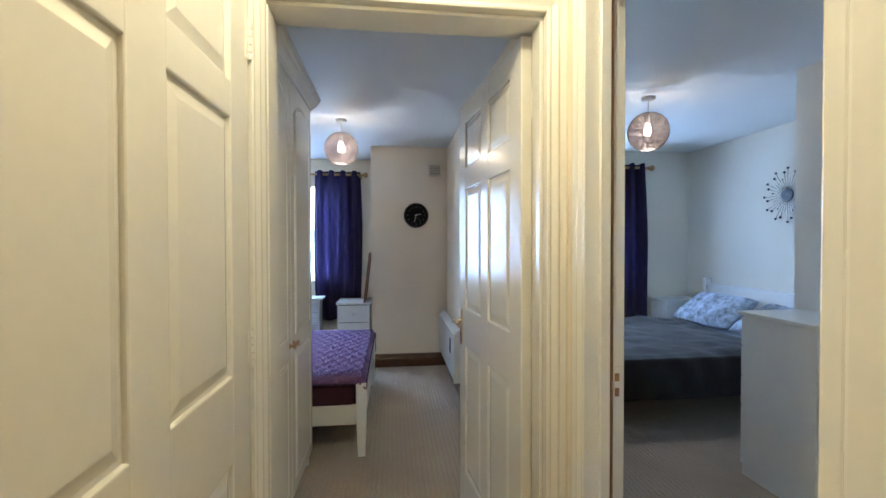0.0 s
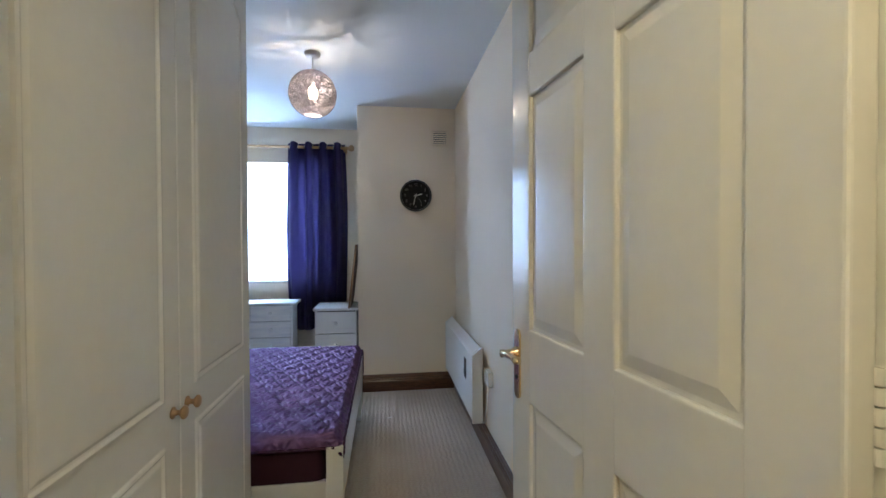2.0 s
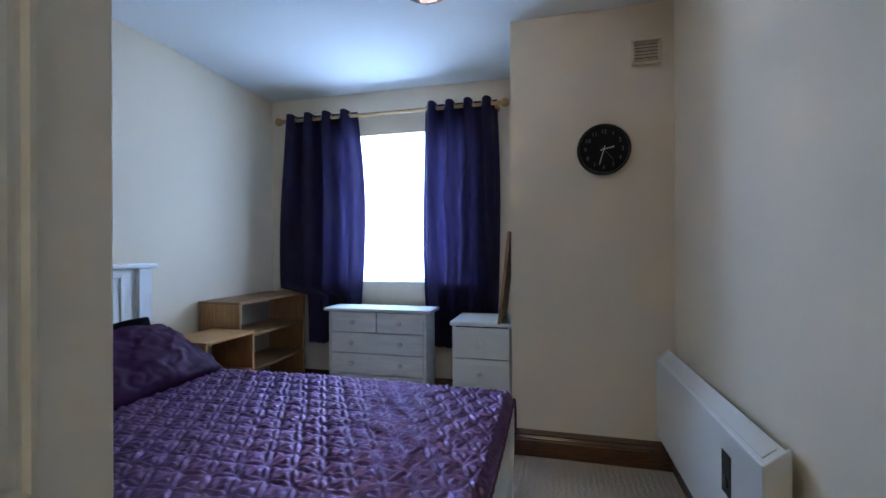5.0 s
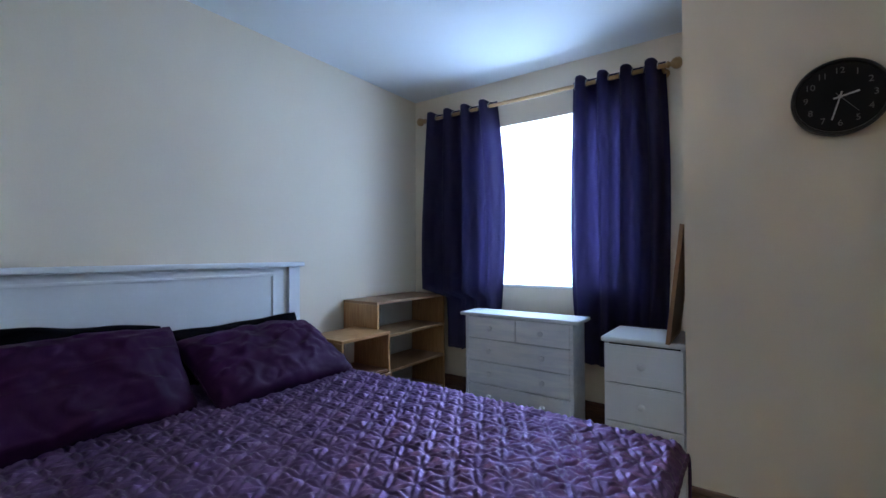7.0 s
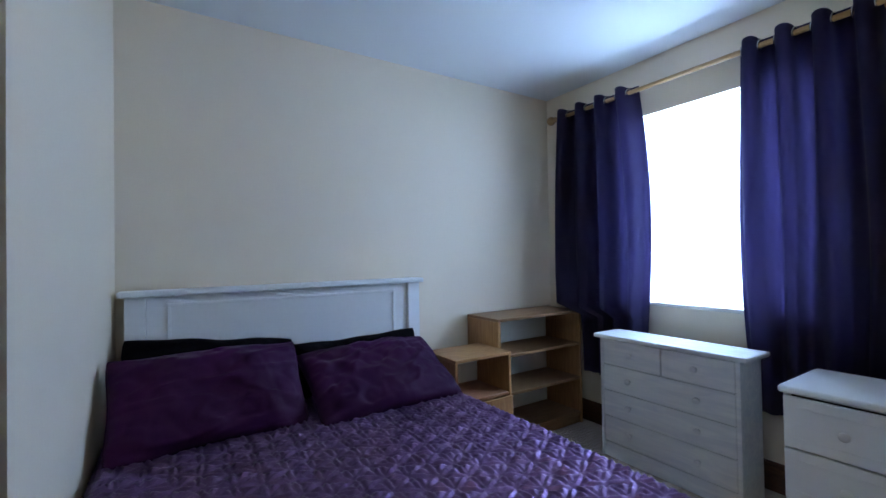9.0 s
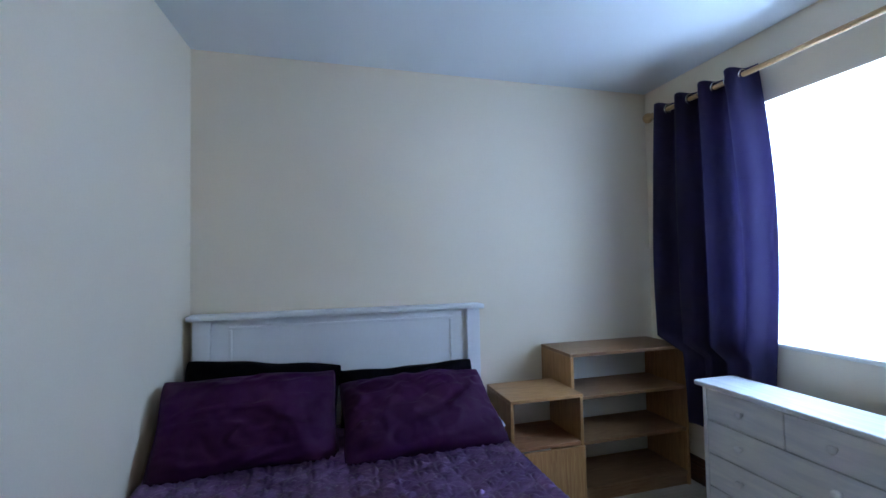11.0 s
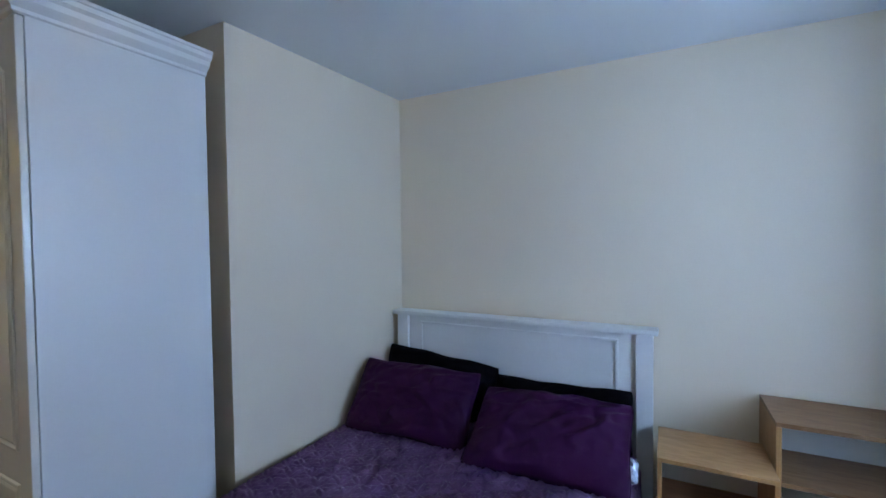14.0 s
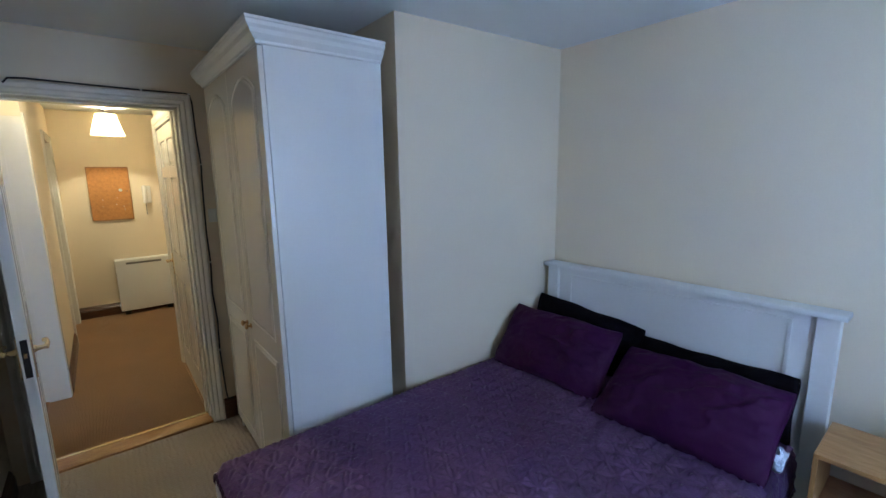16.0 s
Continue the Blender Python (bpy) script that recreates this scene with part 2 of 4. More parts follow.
def lathe(bm, profile, m=Matrix(), steps=24):
    """Turned shape: profile of (radius, height) about the z axis of m."""
    rings = []
    for r, h in profile:
        if r < 1e-6:
            rings.append([bm.verts.new(m @ Vector((0, 0, h)))])
        else:
            rings.append([bm.verts.new(m @ Vector((r * math.cos(2 * math.pi * k / steps), r * math.sin(2 * math.pi * k / steps), h))) for k in range(steps)])
    for a, b in zip(rings, rings[1:]):
        for k in range(steps):
            j = (k + 1) % steps
            if len(a) == 1 and len(b) > 1:
                bm.faces.new((a[0], b[k], b[j]))
            elif len(b) == 1 and len(a) > 1:
                bm.faces.new((a[k], a[j], b[0]))
            elif len(a) > 1:
                bm.faces.new((a[k], a[j], b[j], b[k]))
    return bm


def tube(bm, pts, r, sides=6, closed=False):
    """A round bar through the points."""
    pts = [Vector(p) for p in pts]
    n = len(pts)
    rings = []
    up = None
    for i, p in enumerate(pts):
        a = pts[(i - 1) % n] if closed or i else p
        b = pts[(i + 1) % n] if closed or i < n - 1 else p
        d = (b - a).normalized()
        if up is None:
            up = d.orthogonal().normalized()
        up = (up - d * up.dot(d)).normalized()
        s = d.cross(up)
        rings.append([bm.verts.new(p + r * (math.cos(2 * math.pi * k / sides) * up + math.sin(2 * math.pi * k / sides) * s)) for k in range(sides)])
    for i in range(n if closed else n - 1):
        a, b = rings[i], rings[(i + 1) % n]
        for k in range(sides):
            bm.faces.new((a[k], a[(k + 1) % sides], b[(k + 1) % sides], b[k]))
    if not closed:
        bm.faces.new(rings[0][::-1])
        bm.faces.new(rings[-1])
    return bm


def strips(bm, lines):
    """Skin between polylines of equal length."""
    vs = [[bm.verts.new(p) for p in line] for line in lines]
    for a, b in zip(vs, vs[1:]):
        for i in range(len(a) - 1):
            bm.faces.new((a[i], a[i + 1], b[i + 1], b[i]))
    return bm


def run(bm, p0, p1, out, profile):
    """A moulding from p0 to p1 on the floor line; profile of (proud, height) with out the way from the wall."""
    p0, p1, out = Vector(p0), Vector(p1), Vector(out)
    strips(bm, [[p + out * d + Vector((0, 0, h)) for p in (p0, p1)] for d, h in profile])
    for p in (p0, p1):
        bm.faces.new([bm.verts.new(p + out * d + Vector((0, 0, h))) for d, h in profile])
    return bm


def surface(bm, nu, nv, fn):
    g = [[bm.verts.new(fn(u / nu, v / nv)) for v in range(nv + 1)] for u in range(nu + 1)]
    for i in range(nu):
        for j in range(nv):
            bm.faces.new((g[i][j], g[i + 1][j], g[i + 1][j + 1], g[i][j + 1]))
    return bm


def wall(name, axis, at, along, holes, label, mat, top=2.42):
    """A wall with thickness at=(from, to) across, along=(from, to), with holes (from, to, bottom, top)."""
    bm = bmesh.new()

    def piece(a, b, z0, z1):
        if b - a > 1e-4 and z1 - z0 > 1e-4:
            box(bm, *((a, b, *at) if axis == "x" else (*at, a, b)), z0, z1)

    here = along[0]
    for a, b, z0, z1 in sorted(holes):
        piece(here, a, 0, top)
        piece(a, b, 0, z0)
        piece(a, b, z1, top)
        here = b
    piece(here, along[1], 0, top)
    return structure(name, bm, mat, label, "wall")


# ---- structure ----
wall("wall_north", "x", (5.49, 5.80), (-2.52, -0.228), [(-1.74, -0.62, 0.88, 2.05)], "cream painted window wall of the plum bedroom", CREAM)
structure("wall_breast", boxes((-0.228, 0.70, 4.705, 5.80, 0, 2.42)), CREAM, "cream painted boxed-out wall section carrying the clock", "wall")
wall("wall_east", "y", (0.60, 0.70), (1.451, 4.704), [], "cream painted wall behind the panel heater", CREAM)
wall("wall_west", "y", (-2.52, -2.32), (1.30, 5.489), [], "cream painted wall behind the headboard", CREAM)
bm = boxes((-2.319, -1.125, 1.451, 2.76, 0, 2.42))
for v in bm.verts:
    if v.co.x > -2 and v.co.y > 2:
        v.co.y = 2.692
structure("wall_pier", bm, CREAM, "cream painted wall return beside the wardrobe", "wall")
wall("wall_south", "x", (1.29, 1.45), (-2.319, 0.699), [(-0.397, 0.494, 0, 2.085)], "cream painted wall with the bedroom doorway", CREAM)
wall("wall_hall_west", "y", (-0.70, -0.372), (0.13, 1.289), [(0.226, 1.200, 0, 2.05)], "cream hallway wall with a closed cupboard door", CREAM)
wall("wall_hall_west_far", "y", (-0.70, -0.575), (-1.95, 0.129), [(-1.235, -0.365, 0, 2.05)], "cream hallway wall with a closed door", CREAM)
wall("wall_hall_east", "y", (0.53, 0.625), (0.352, 1.289), [(0.3525, 1.154, 0, 2.07)], "cream hallway wall with the second bedroom's doorway", CREAM)
wall("wall_hall_east_far", "y", (0.41, 0.58), (-1.95, 0.351), [(-1.80, -0.99, 0, 2.05)], "cream hallway wall with an open doorway", CREAM)
wall("wall_hall_end", "x", (-2.07, -1.951), (-0.70, 1.80), [], "cream hallway end wall with a cork board", CREAM)
wall("wall_side_room_east", "y", (1.70, 1.80), (-1.95, 0.09), [], "cream wall of a side room", CREAM)
wall("wall_second_south", "x", (0.09, 0.21), (0.581, 3.60), [], "pale wall of the second bedroom", CREAM2)
wall("wall_second_north", "x", (4.66, 4.92), (0.701, 3.60), [(1.50, 2.72, 0.88, 2.05)], "pale window wall of the second bedroom", CREAM2)
wall("wall_second_east", "y", (3.45, 3.60), (0.201, 4.659), [], "pale wall behind the second bed", CREAM2)
structure("wall_second_pier", boxes((2.45, 3.449, 0.201, 2.36, 0, 2.42)), CREAM2, "pale wall return beside the tall chest", "wall")
structure("ceiling", boxes((-2.52, 3.6, -2.07, 5.80, 2.40, 2.50)), CEIL, "white painted plaster ceiling", "ceiling")
structure("floor_bedroom", boxes((-2.5, 0.62, 1.40, 5.6, -0.1, 0.0)), LOOP, "beige loop-pile carpet in ribbed rows", "carpet")
structure("floor_hall", boxes((-0.72, 1.78, -2.0, 1.395, -0.1, 0.0)), PLUSH, "worn tan plush hallway carpet", "carpet")
structure("floor_second_bedroom", boxes((0.585, 3.55, 0.1, 4.8, -0.1, 0.004)), LOOP, "beige carpet of the second bedroom", "carpet")
structure("threshold", box(bmesh.new(), -0.368, 0.466, 1.325, 1.458, -0.05, 0.014, 0.006), OAKSTRIP, "varnished oak door threshold strip", "threshold")
structure("threshold", box(bmesh.new(), -0.368, 0.466, 1.300, 1.324, -0.05, 0.017, 0.006), BRASS, "brass carpet bar along the oak threshold", "threshold")
structure("threshold", box(bmesh.new(), -0.43, -0.358, 0.256, 1.17, -0.05, 0.012, 0.005), OAKSTRIP, "varnished oak threshold under a closed door", "threshold")
structure("threshold", box(bmesh.new(), -0.63, -0.56, -1.21, -0.39, -0.05, 0.012, 0.005), OAKSTRIP, "varnished oak threshold under a closed door", "threshold")
structure("threshold", box(bmesh.new(), 0.525, 0.63, 0.377, 1.15, -0.05, 0.012, 0.005), OAKSTRIP, "varnished oak threshold of a doorway", "threshold")

SKIRTING = [(0.0, 0.0), (0.020, 0.0), (0.020, 0.085), (0.017, 0.092), (0.019, 0.098), (0.012, 0.112), (0.014, 0.120), (0.006, 0.134), (0.0, 0.140)]
for p0, p1, out in [((-0.228, 4.705, 0), (0.60, 4.705, 0), (0, -1, 0)), ((0.60, 2.35, 0), (0.60, 4.684, 0), (-1, 0, 0)),
                    ((0.60, 1.52, 0), (0.60, 2.349, 0), (-1, 0, 0)), ((-2.32, 5.49, 0), (-0.228, 5.49, 0), (0, -1, 0)),
                    ((-0.228, 4.685, 0), (-0.228, 5.44, 0), (-1, 0, 0)), ((-2.32, 4.3, 0), (-2.32, 5.44, 0), (1, 0, 0)),
                    ((-1.125, 1.45, 0), (-0.445, 1.45, 0), (0, 1, 0)), ((-0.575, -1.95, 0), (0.58, -1.95, 0), (0, 1, 0)),
                    ((0.41, -0.935, 0), (0.41, 0.284, 0), (-1, 0, 0)), ((-0.575, -0.315, 0), (-0.575, 0.13, 0), (1, 0, 0)),
                    ((-0.575, -1.93, 0), (-0.575, -1.285, 0), (1, 0, 0)), ((0.701, 4.66, 0), (3.45, 4.66, 0), (0, -1, 0)),
                    ((3.45, 2.36, 0), (3.45, 4.64, 0), (-1, 0, 0))]:
    structure("baseboard", run(bmesh.new(), p0, p1, out, SKIRTING), SKIRT, "dark varnished moulded wooden skirting board", "skirting board")

# architraves and door linings
ARCH = [(0.0, 0.0), (0.0, 0.010), (0.004, 0.013), (0.010, 0.013), (0.014, 0.010), (0.019, 0.012), (0.030, 0.018), (0.036, 0.018),
        (0.040, 0.015), (0.046, 0.017), (0.056, 0.021), (0.066, 0.021), (0.070, 0.018), (0.070, 0.0)]


def architrave(axis, at, sign, a0, a1, top, label, narrow=1.0):
    bm = bmesh.new()
    lines = []
    for u, v in ARCH:
        u *= narrow
        path = [(a0 - u, 0.0), (a0 - u, top + u), (a1 + u, top + u), (a1 + u, 0.0)]
        w = at + sign * v
        lines.append([Vector((a, w, z)) if axis == "x" else Vector((w, a, z)) for a, z in path])
    strips(bm, lines)
    return structure("trim", bm, GLOSS, label, "architrave")


def lining(axis, at, a0, a1, top, t, stop, label):
    """Jambs and head inside an opening; stop: where the stop bead lies across the wall."""
    bm = bmesh.new()

    def put(a, b, c0, c1, z0, z1):
        box(bm, *((a, b, c0, c1) if axis == "x" else (c0, c1, a, b)), z0, z1, bevel=0.002, seg=1)

    put(a0 - t, a0, *at, 0.0, top)
    put(a1, a1 + t, *at, 0.0, top)
    put(a0 - t, a1 + t, *at, top + 0.0005, top + t)
    s0, s1 = stop
    put(a0, a0 + 0.012, s0, s1, 0.0, top - 0.0125)
    put(a1 - 0.012, a1, s0, s1, 0.0, top - 0.0125)
    put(a0, a1, s0, s1, top - 0.012, top - 0.0005)
    return structure("trim", bm, GLOSS, label, "door lining")


lining("x", (1.287, 1.453), -0.370, 0.468, 2.058, 0.026, (1.31, 1.385), "white gloss door lining of the plum bedroom")
architrave("x", 1.29, -1, -0.370, 0.468, 2.058, "white moulded architrave on the hallway side")
architrave("x", 1.45, 1, -0.370, 0.468, 2.058, "white moulded architrave on the bedroom side")
lining("y", (0.527, 0.628), 0.377, 1.13, 2.045, 0.024, (0.56, 0.59), "white gloss door lining of the second bedroom")
architrave("y", 0.53, -1, 0.377, 1.13, 2.045, "white moulded architrave round the second bedroom doorway")
architrave("y", 0.625, 1, 0.377, 1.13, 2.045, "white moulded architrave inside the second bedroom")
lining("y", (-0.543, -0.369), 0.251, 1.175, 2.025, 0.024, (-0.45, -0.415), "white gloss door lining in the hallway")
architrave("y", -0.372, 1, 0.251, 1.175, 2.025, "white moulded architrave round a closed hallway door", 1.4)
lining("y", (-0.703, -0.572), -1.21, -0.39, 2.025, 0.024, (-0.66, -0.618), "white gloss door lining in the hallway")
architrave("y", -0.575, 1, -1.21, -0.39, 2.025, "white moulded architrave round a closed hallway door")
lining("y", (0.407, 0.583), -1.776, -1.014, 2.025, 0.024, (0.50, 0.54), "white gloss lining of an open hallway doorway")
structure("trim", box(bmesh.new(), 0.400, 0.5265, 0.352, 0.376, 0.0, 2.068, 0.003), GLOSS, "white gloss door jamb board on the hallway corner", "door lining")
structure("trim", box(bmesh.new(), 0.396, 0.4095, 0.285, 0.3515, 0.0, 2.10, 0.006, 3), GLOSS, "white door architrave on the hallway corner", "architrave")
architrave("y", 0.41, -1, -1.776, -1.014, 2.025, "white moulded architrave round an open hallway doorway")

# ---- doors ----


def lever(parent, x, z, side, y=0.0, to=-1):
    """Brass lever handle on its backplate; side: +1 or -1 across the leaf."""
    bm = bmesh.new()
    box(bm, x - 0.018, x + 0.018, min(y, y + side * 0.006), max(y, y + side * 0.006), z - 0.085, z + 0.065, 0.0028)
    for end in (z - 0.085, z + 0.065):
        lathe(bm, [(0.0, 0.0), (0.0178, 0.0), (0.0178, 0.004), (0.0155, 0.0058), (0.0, 0.0058)], pose(x, y, end, -90 * side), 18)
    plate = part("handle_plate", bm, BRASS, parent, "polished brass handle plate")
    turn = pose(x, y + side * 0.004, z + 0.02, -90 * side, 0, 0)
    bm = lathe(bmesh.new(), [(0.016, 0), (0.016, 0.006), (0.011, 0.012), (0.009, 0.030), (0.011, 0.046), (0.0, 0.050)], turn, 16)
    pts = [Vector((x, y + side * 0.046, z + 0.02)) + Vector((to * d, side * 0.004 * math.sin(d * 40), 0.008 * math.sin(d * 28))) for d in (0, 0.012, 0.028, 0.045, 0.062, 0.078, 0.090)]
    tube(bm, pts, 0.0085, 10)
    lathe(bm, [(0, -0.010), (0.0105, -0.006), (0.0115, 0), (0.0105, 0.006), (0, 0.010)], Matrix.Translation(pts[-1]), 10)
    part("handle", bm, BRASS, plate, "polished brass lever", smooth=True)
    bm = lathe(bmesh.new(), [(0.006, 0), (0.006, 0.0015), (0, 0.0015)], pose(x, y + side * 0.006, z - 0.045, -90 * side), 10)
    part("keyhole", bm, DARKGAP, plate)


def hinge_knuckle(parent, x, y, z, mat):
    bm = bmesh.new()
    for k in range(5):
        lathe(bm, [(0, -0.0085), (0.0065, -0.0085), (0.0065, 0.0085), (0, 0.0085)], Matrix.Translation((x, y, z + (k - 2) * 0.0195)), 10)
    box(bm, x - 0.001, x + 0.024, y - 0.003, y - 0.0005, z - 0.05, z + 0.05, 0.0008, 1)
    part("hinge", bm, mat, parent, "painted-over butt hinge")


def panel_door(name, m, w, h, label, handle_at, hinge_face, lever_to, hinges=(0.22, 1.07, 1.81), middle=(1.035, 1.63)):
    """Six-panel door: leaf along +x from 0, thickness on y about 0, hinge at x = 0."""
    d = thing(name, m, label, "door")
    stile, mid, t = 0.108 * w / 0.8, 0.10 * w / 0.8, 0.0195
    xs = [(stile, (w - mid) / 2), ((w + mid) / 2, w - stile)]
    zs = [(0.20, 0.83), middle, (1.715, h - 0.105)]
    part("core", box(bmesh.new(), 0.01, w - 0.01, -0.0095, 0.0095, 0.01, h - 0.01), GLOSS, d)
    for a, b in ((0, stile), ((w - mid) / 2, (w + mid) / 2), (w - stile, w)):
        part("stile", box(bmesh.new(), a, b, -t, t, 0.0, h, 0.0055, 3), GLOSS, d)
    edges = [0.0] + [v for z in zs for v in z] + [h]
    for a, b in zip(edges[::2], edges[1::2]):
        for x0, x1 in xs:
            part("rail", box(bmesh.new(), x0 - 0.004, x1 + 0.004, -t + 0.0004, t - 0.0004, a, b, 0.0055, 3), GLOSS, d)
    for z0, z1 in zs:
        for x0, x1 in xs:
            bm = bmesh.new()
            for s in (-1, 1):
                rings = [(0.004, 0.0098), (0.010, 0.0102), (0.034, 0.0170), (0.037, 0.0172)]
                lines = []
                for e, y in rings:
                    lines.append([bm.verts.new((x, s * y, z)) for x, z in ((x0 + e, z0 + e), (x1 - e, z0 + e), (x1 - e, z1 - e), (x0 + e, z1 - e))])
                for p, q in zip(lines, lines[1:]):
                    for k in range(4):
                        bm.faces.new((p[k], p[(k + 1) % 4], q[(k + 1) % 4], q[k]))
                bm.faces.new(lines[-1])
            part("panel", bm, GLOSS, d)
    if handle_at:
        for s in (-1, 1):
            lever(d, handle_at, 0.925, s, s * t, lever_to)
        bm = box(bmesh.new(), w - 0.0005, w + 0.0015, -0.011, 0.011, 0.84, 1.00, 0.0005, 1)
        latch = part("latch_plate", bm, BLACK, d, "blackened steel latch plate")
        part("latch_bolt", box(bmesh.new(), w, w + 0.009, -0.006, 0.006, 0.925, 0.945, 0.002), BRASS, latch)
    for z in hinges:
        hinge_knuckle(d, 0.0, hinge_face, z, GLOSS)
    return d


lean = math.degrees(math.atan2(0.757, -0.078))
panel_door("door_bedroom", pose(0.447, 1.412, 0.012, 0, 0, lean), 0.803, 2.035, "open white gloss six-panel door with a brass lever", 0.762, -0.021, -1, middle=(1.018, 1.606))
panel_door("door_hall", pose(-0.389, 1.170, 0.012, 0, 0, -90), 0.914, 2.008, "closed white gloss six-panel cupboard door", 0.85, 0.023, -1, hinges=(0.22, 1.07, 1.86))
panel_door("door_hall", pose(-0.592, -0.395, 0.012, 0, 0, -90), 0.81, 2.008, "closed white gloss six-panel door with a brass lever", 0.75, 0.023, -1)
panel_door("door_second_bedroom", pose(0.652, 0.362, 0.016, 0, 0, 1), 0.735, 2.02, "open white gloss six-panel door of the second bedroom", 0.68, 0.021, -1)

strike = thing("strike_plate", pose(0.0, 0.0, 0.0), "white painted strike plate let into the door lining", "strike plate")
part("plate", box(bmesh.new(), 0.603, 0.625, 1.1265, 1.1295, 0.912, 1.012, 0.001, 1), GLOSS, strike, "painted-over strike plate")
part("latch_hole", box(bmesh.new(), 0.607, 0.620, 1.1258, 1.1275, 0.970, 0.992, 0.0006, 1), OAKSTRIP, strike)
part("bolt_hole", box(bmesh.new(), 0.607, 0.620, 1.1258, 1.1275, 0.928, 0.952, 0.0006, 1), OAKSTRIP, strike)
structure("trim", box(bmesh.new(), 0.594, 0.600, 1.122, 1.1295, 0.0, 2.030, 0.001, 1), WALNUT, "brown draught strip in the door rebate", "draught strip")

# ---- windows ----


def window(name, x0, x1, y, label):
    """Frame with one mullion and two panes, and a sill board, in an opening z 0.88 to 2.05."""
    w = tagged(new(name), label, "window", kind="structure")
    z0, z1 = 0.88, 2.05
    bm = bmesh.new()
    for a, b, c, d in ((x0, x0 + 0.06, z0, z1), (x1 - 0.06, x1, z0, z1), (x0 + 0.06, x1 - 0.06, z0, z0 + 0.06), (x0 + 0.06, x1 - 0.06, z1 - 0.06, z1)):
        box(bm, a, b, y, y + 0.06, c, d, 0.005)
    part("window_frame", bm, PLASTIC, w, "white plastic window frame")
    xm = (x0 + x1) / 2
    part("mullion", box(bmesh.new(), xm - 0.035, xm + 0.035, y + 0.002, y + 0.058, z0 + 0.06, z1 - 0.06, 0.005), PLASTIC, w)
    for a, b in ((x0 + 0.06, xm - 0.035), (xm + 0.035, x1 - 0.06)):
        pane = part("pane", box(bmesh.new(), a, b, y + 0.028, y + 0.032, z0 + 0.06, z1 - 0.06), GLASS, w)
        pane.visible_shadow = False
    return w


window("window_1", -1.74, -0.62, 5.62, "white plastic window behind a net curtain")
structure("window_sill", box(bmesh.new(), -1.78, -0.58, 5.468, 5.62, 0.862, 0.884, 0.008), GLOSS, "white painted window sill board", "window sill")
window("window_2", 1.50, 2.72, 4.78, "white plastic window of the second bedroom")
structure("window_sill", box(bmesh.new(), 1.46, 2.76, 4.625, 4.78, 0.862, 0.884, 0.008), GLOSS, "white painted window sill board", "window sill")


def net_curtain(x0, x1, y, label):
    n = thing("net_curtain", pose(0, 0, 0), label, "net curtain")
    bm = surface(bmesh.new(), 150, 12, lambda u, v: Vector((x0 + (x1 - x0) * u, y + 0.010 * math.sin(u * 150 + 2 * math.sin(v * 3 + u * 9)) * (1 - 0.5 * v), 2.035 - 1.14 * v + 0.012 * v * math.sin(u * 40))))
    part("net", bm, NET, n, "gathered white net", smooth=True)
    part("wire", tube(bmesh.new(), [(x0 - 0.02, y, 2.036), (x1 + 0.02, y, 2.036)], 0.0035, 6), PLASTIC, n, "white curtain wire")


net_curtain(-1.73, -0.63, 5.50, "sheer white net curtain hung across the window")
net_curtain(1.51, 2.71, 4.70, "sheer white net curtain in the second bedroom")


def curtain(x0, x1, b0, b1, y, top, bottom, folds, seed, label, rod_z, swell=0.022, tuck=None):
    """Eyelet curtain: deep even folds at the top, hanging looser below; b0, b1: its edges at the hem."""
    c = thing("curtain", pose(0, 0, 0), label, "curtain", "purple eyelet curtains")
    rnd = random.Random(seed)
    ph = [rnd.uniform(-0.5, 0.5) for _ in range(folds * 2 + 2)]

    def at(u, v):
        s = u * folds * 2 * math.pi
        k = int(u * folds * 2)
        soft = 1 - 0.35 * v
        wob = ph[k] * (1 - abs(2 * (u * folds * 2 - k) - 1)) * v
        bulge = swell * math.sin(math.pi * min(1, v * 1.1)) * (2 * u - 1)
        x = (x0 + (x1 - x0) * u) * (1 - v) + (b0 + (b1 - b0) * u) * v + bulge + 0.012 * math.sin(s * 0.5 + v * 4 + seed) * v + 0.010 * math.sin(2 * s) * (1 - 0.6 * v)
        yy = y + (0.052 * math.cos(s + wob) * soft + 0.014 * math.sin(s * 2.3 + v * 5 + seed) * v)
        z = top + (bottom - top) * v + 0.006 * math.cos(2 * s) * max(0, 1 - v * 12) + 0.01 * v * math.sin(s * 0.7)
        if tuck:
            k = min(1.0, max(0.0, (0.815 - z) / 0.035))
            k = k * k * (3 - 2 * k)
            left = min(x0, b0) - swell
            side = max(0.0, (b1 - x) / (b1 - left))
            x += k * (tuck - left) * side
            yy -= 0.10 * k * side
        return Vector((x, yy, z))

    bm = surface(bmesh.new(), folds * 20, 44, at)
    r = bmesh.ops.solidify(bm, geom=list(bm.faces), thickness=0.0025)
    part("cloth", bm, CURTAIN, c, smooth=True)
    for k in range(folds * 2):
        u = (k + 0.5) / (folds * 2)
        px = x0 + (x1 - x0) * u
        ring = [(px + 0.004 * math.sin(a), y + 0.024 * math.cos(a), rod_z + 0.024 * math.sin(a)) for a in [2 * math.pi * j / 18 for j in range(18)]]
        part("eyelet", tube(bmesh.new(), ring, 0.005, 6, closed=True), STEEL, c, "brushed metal eyelet", smooth=True)
    return c


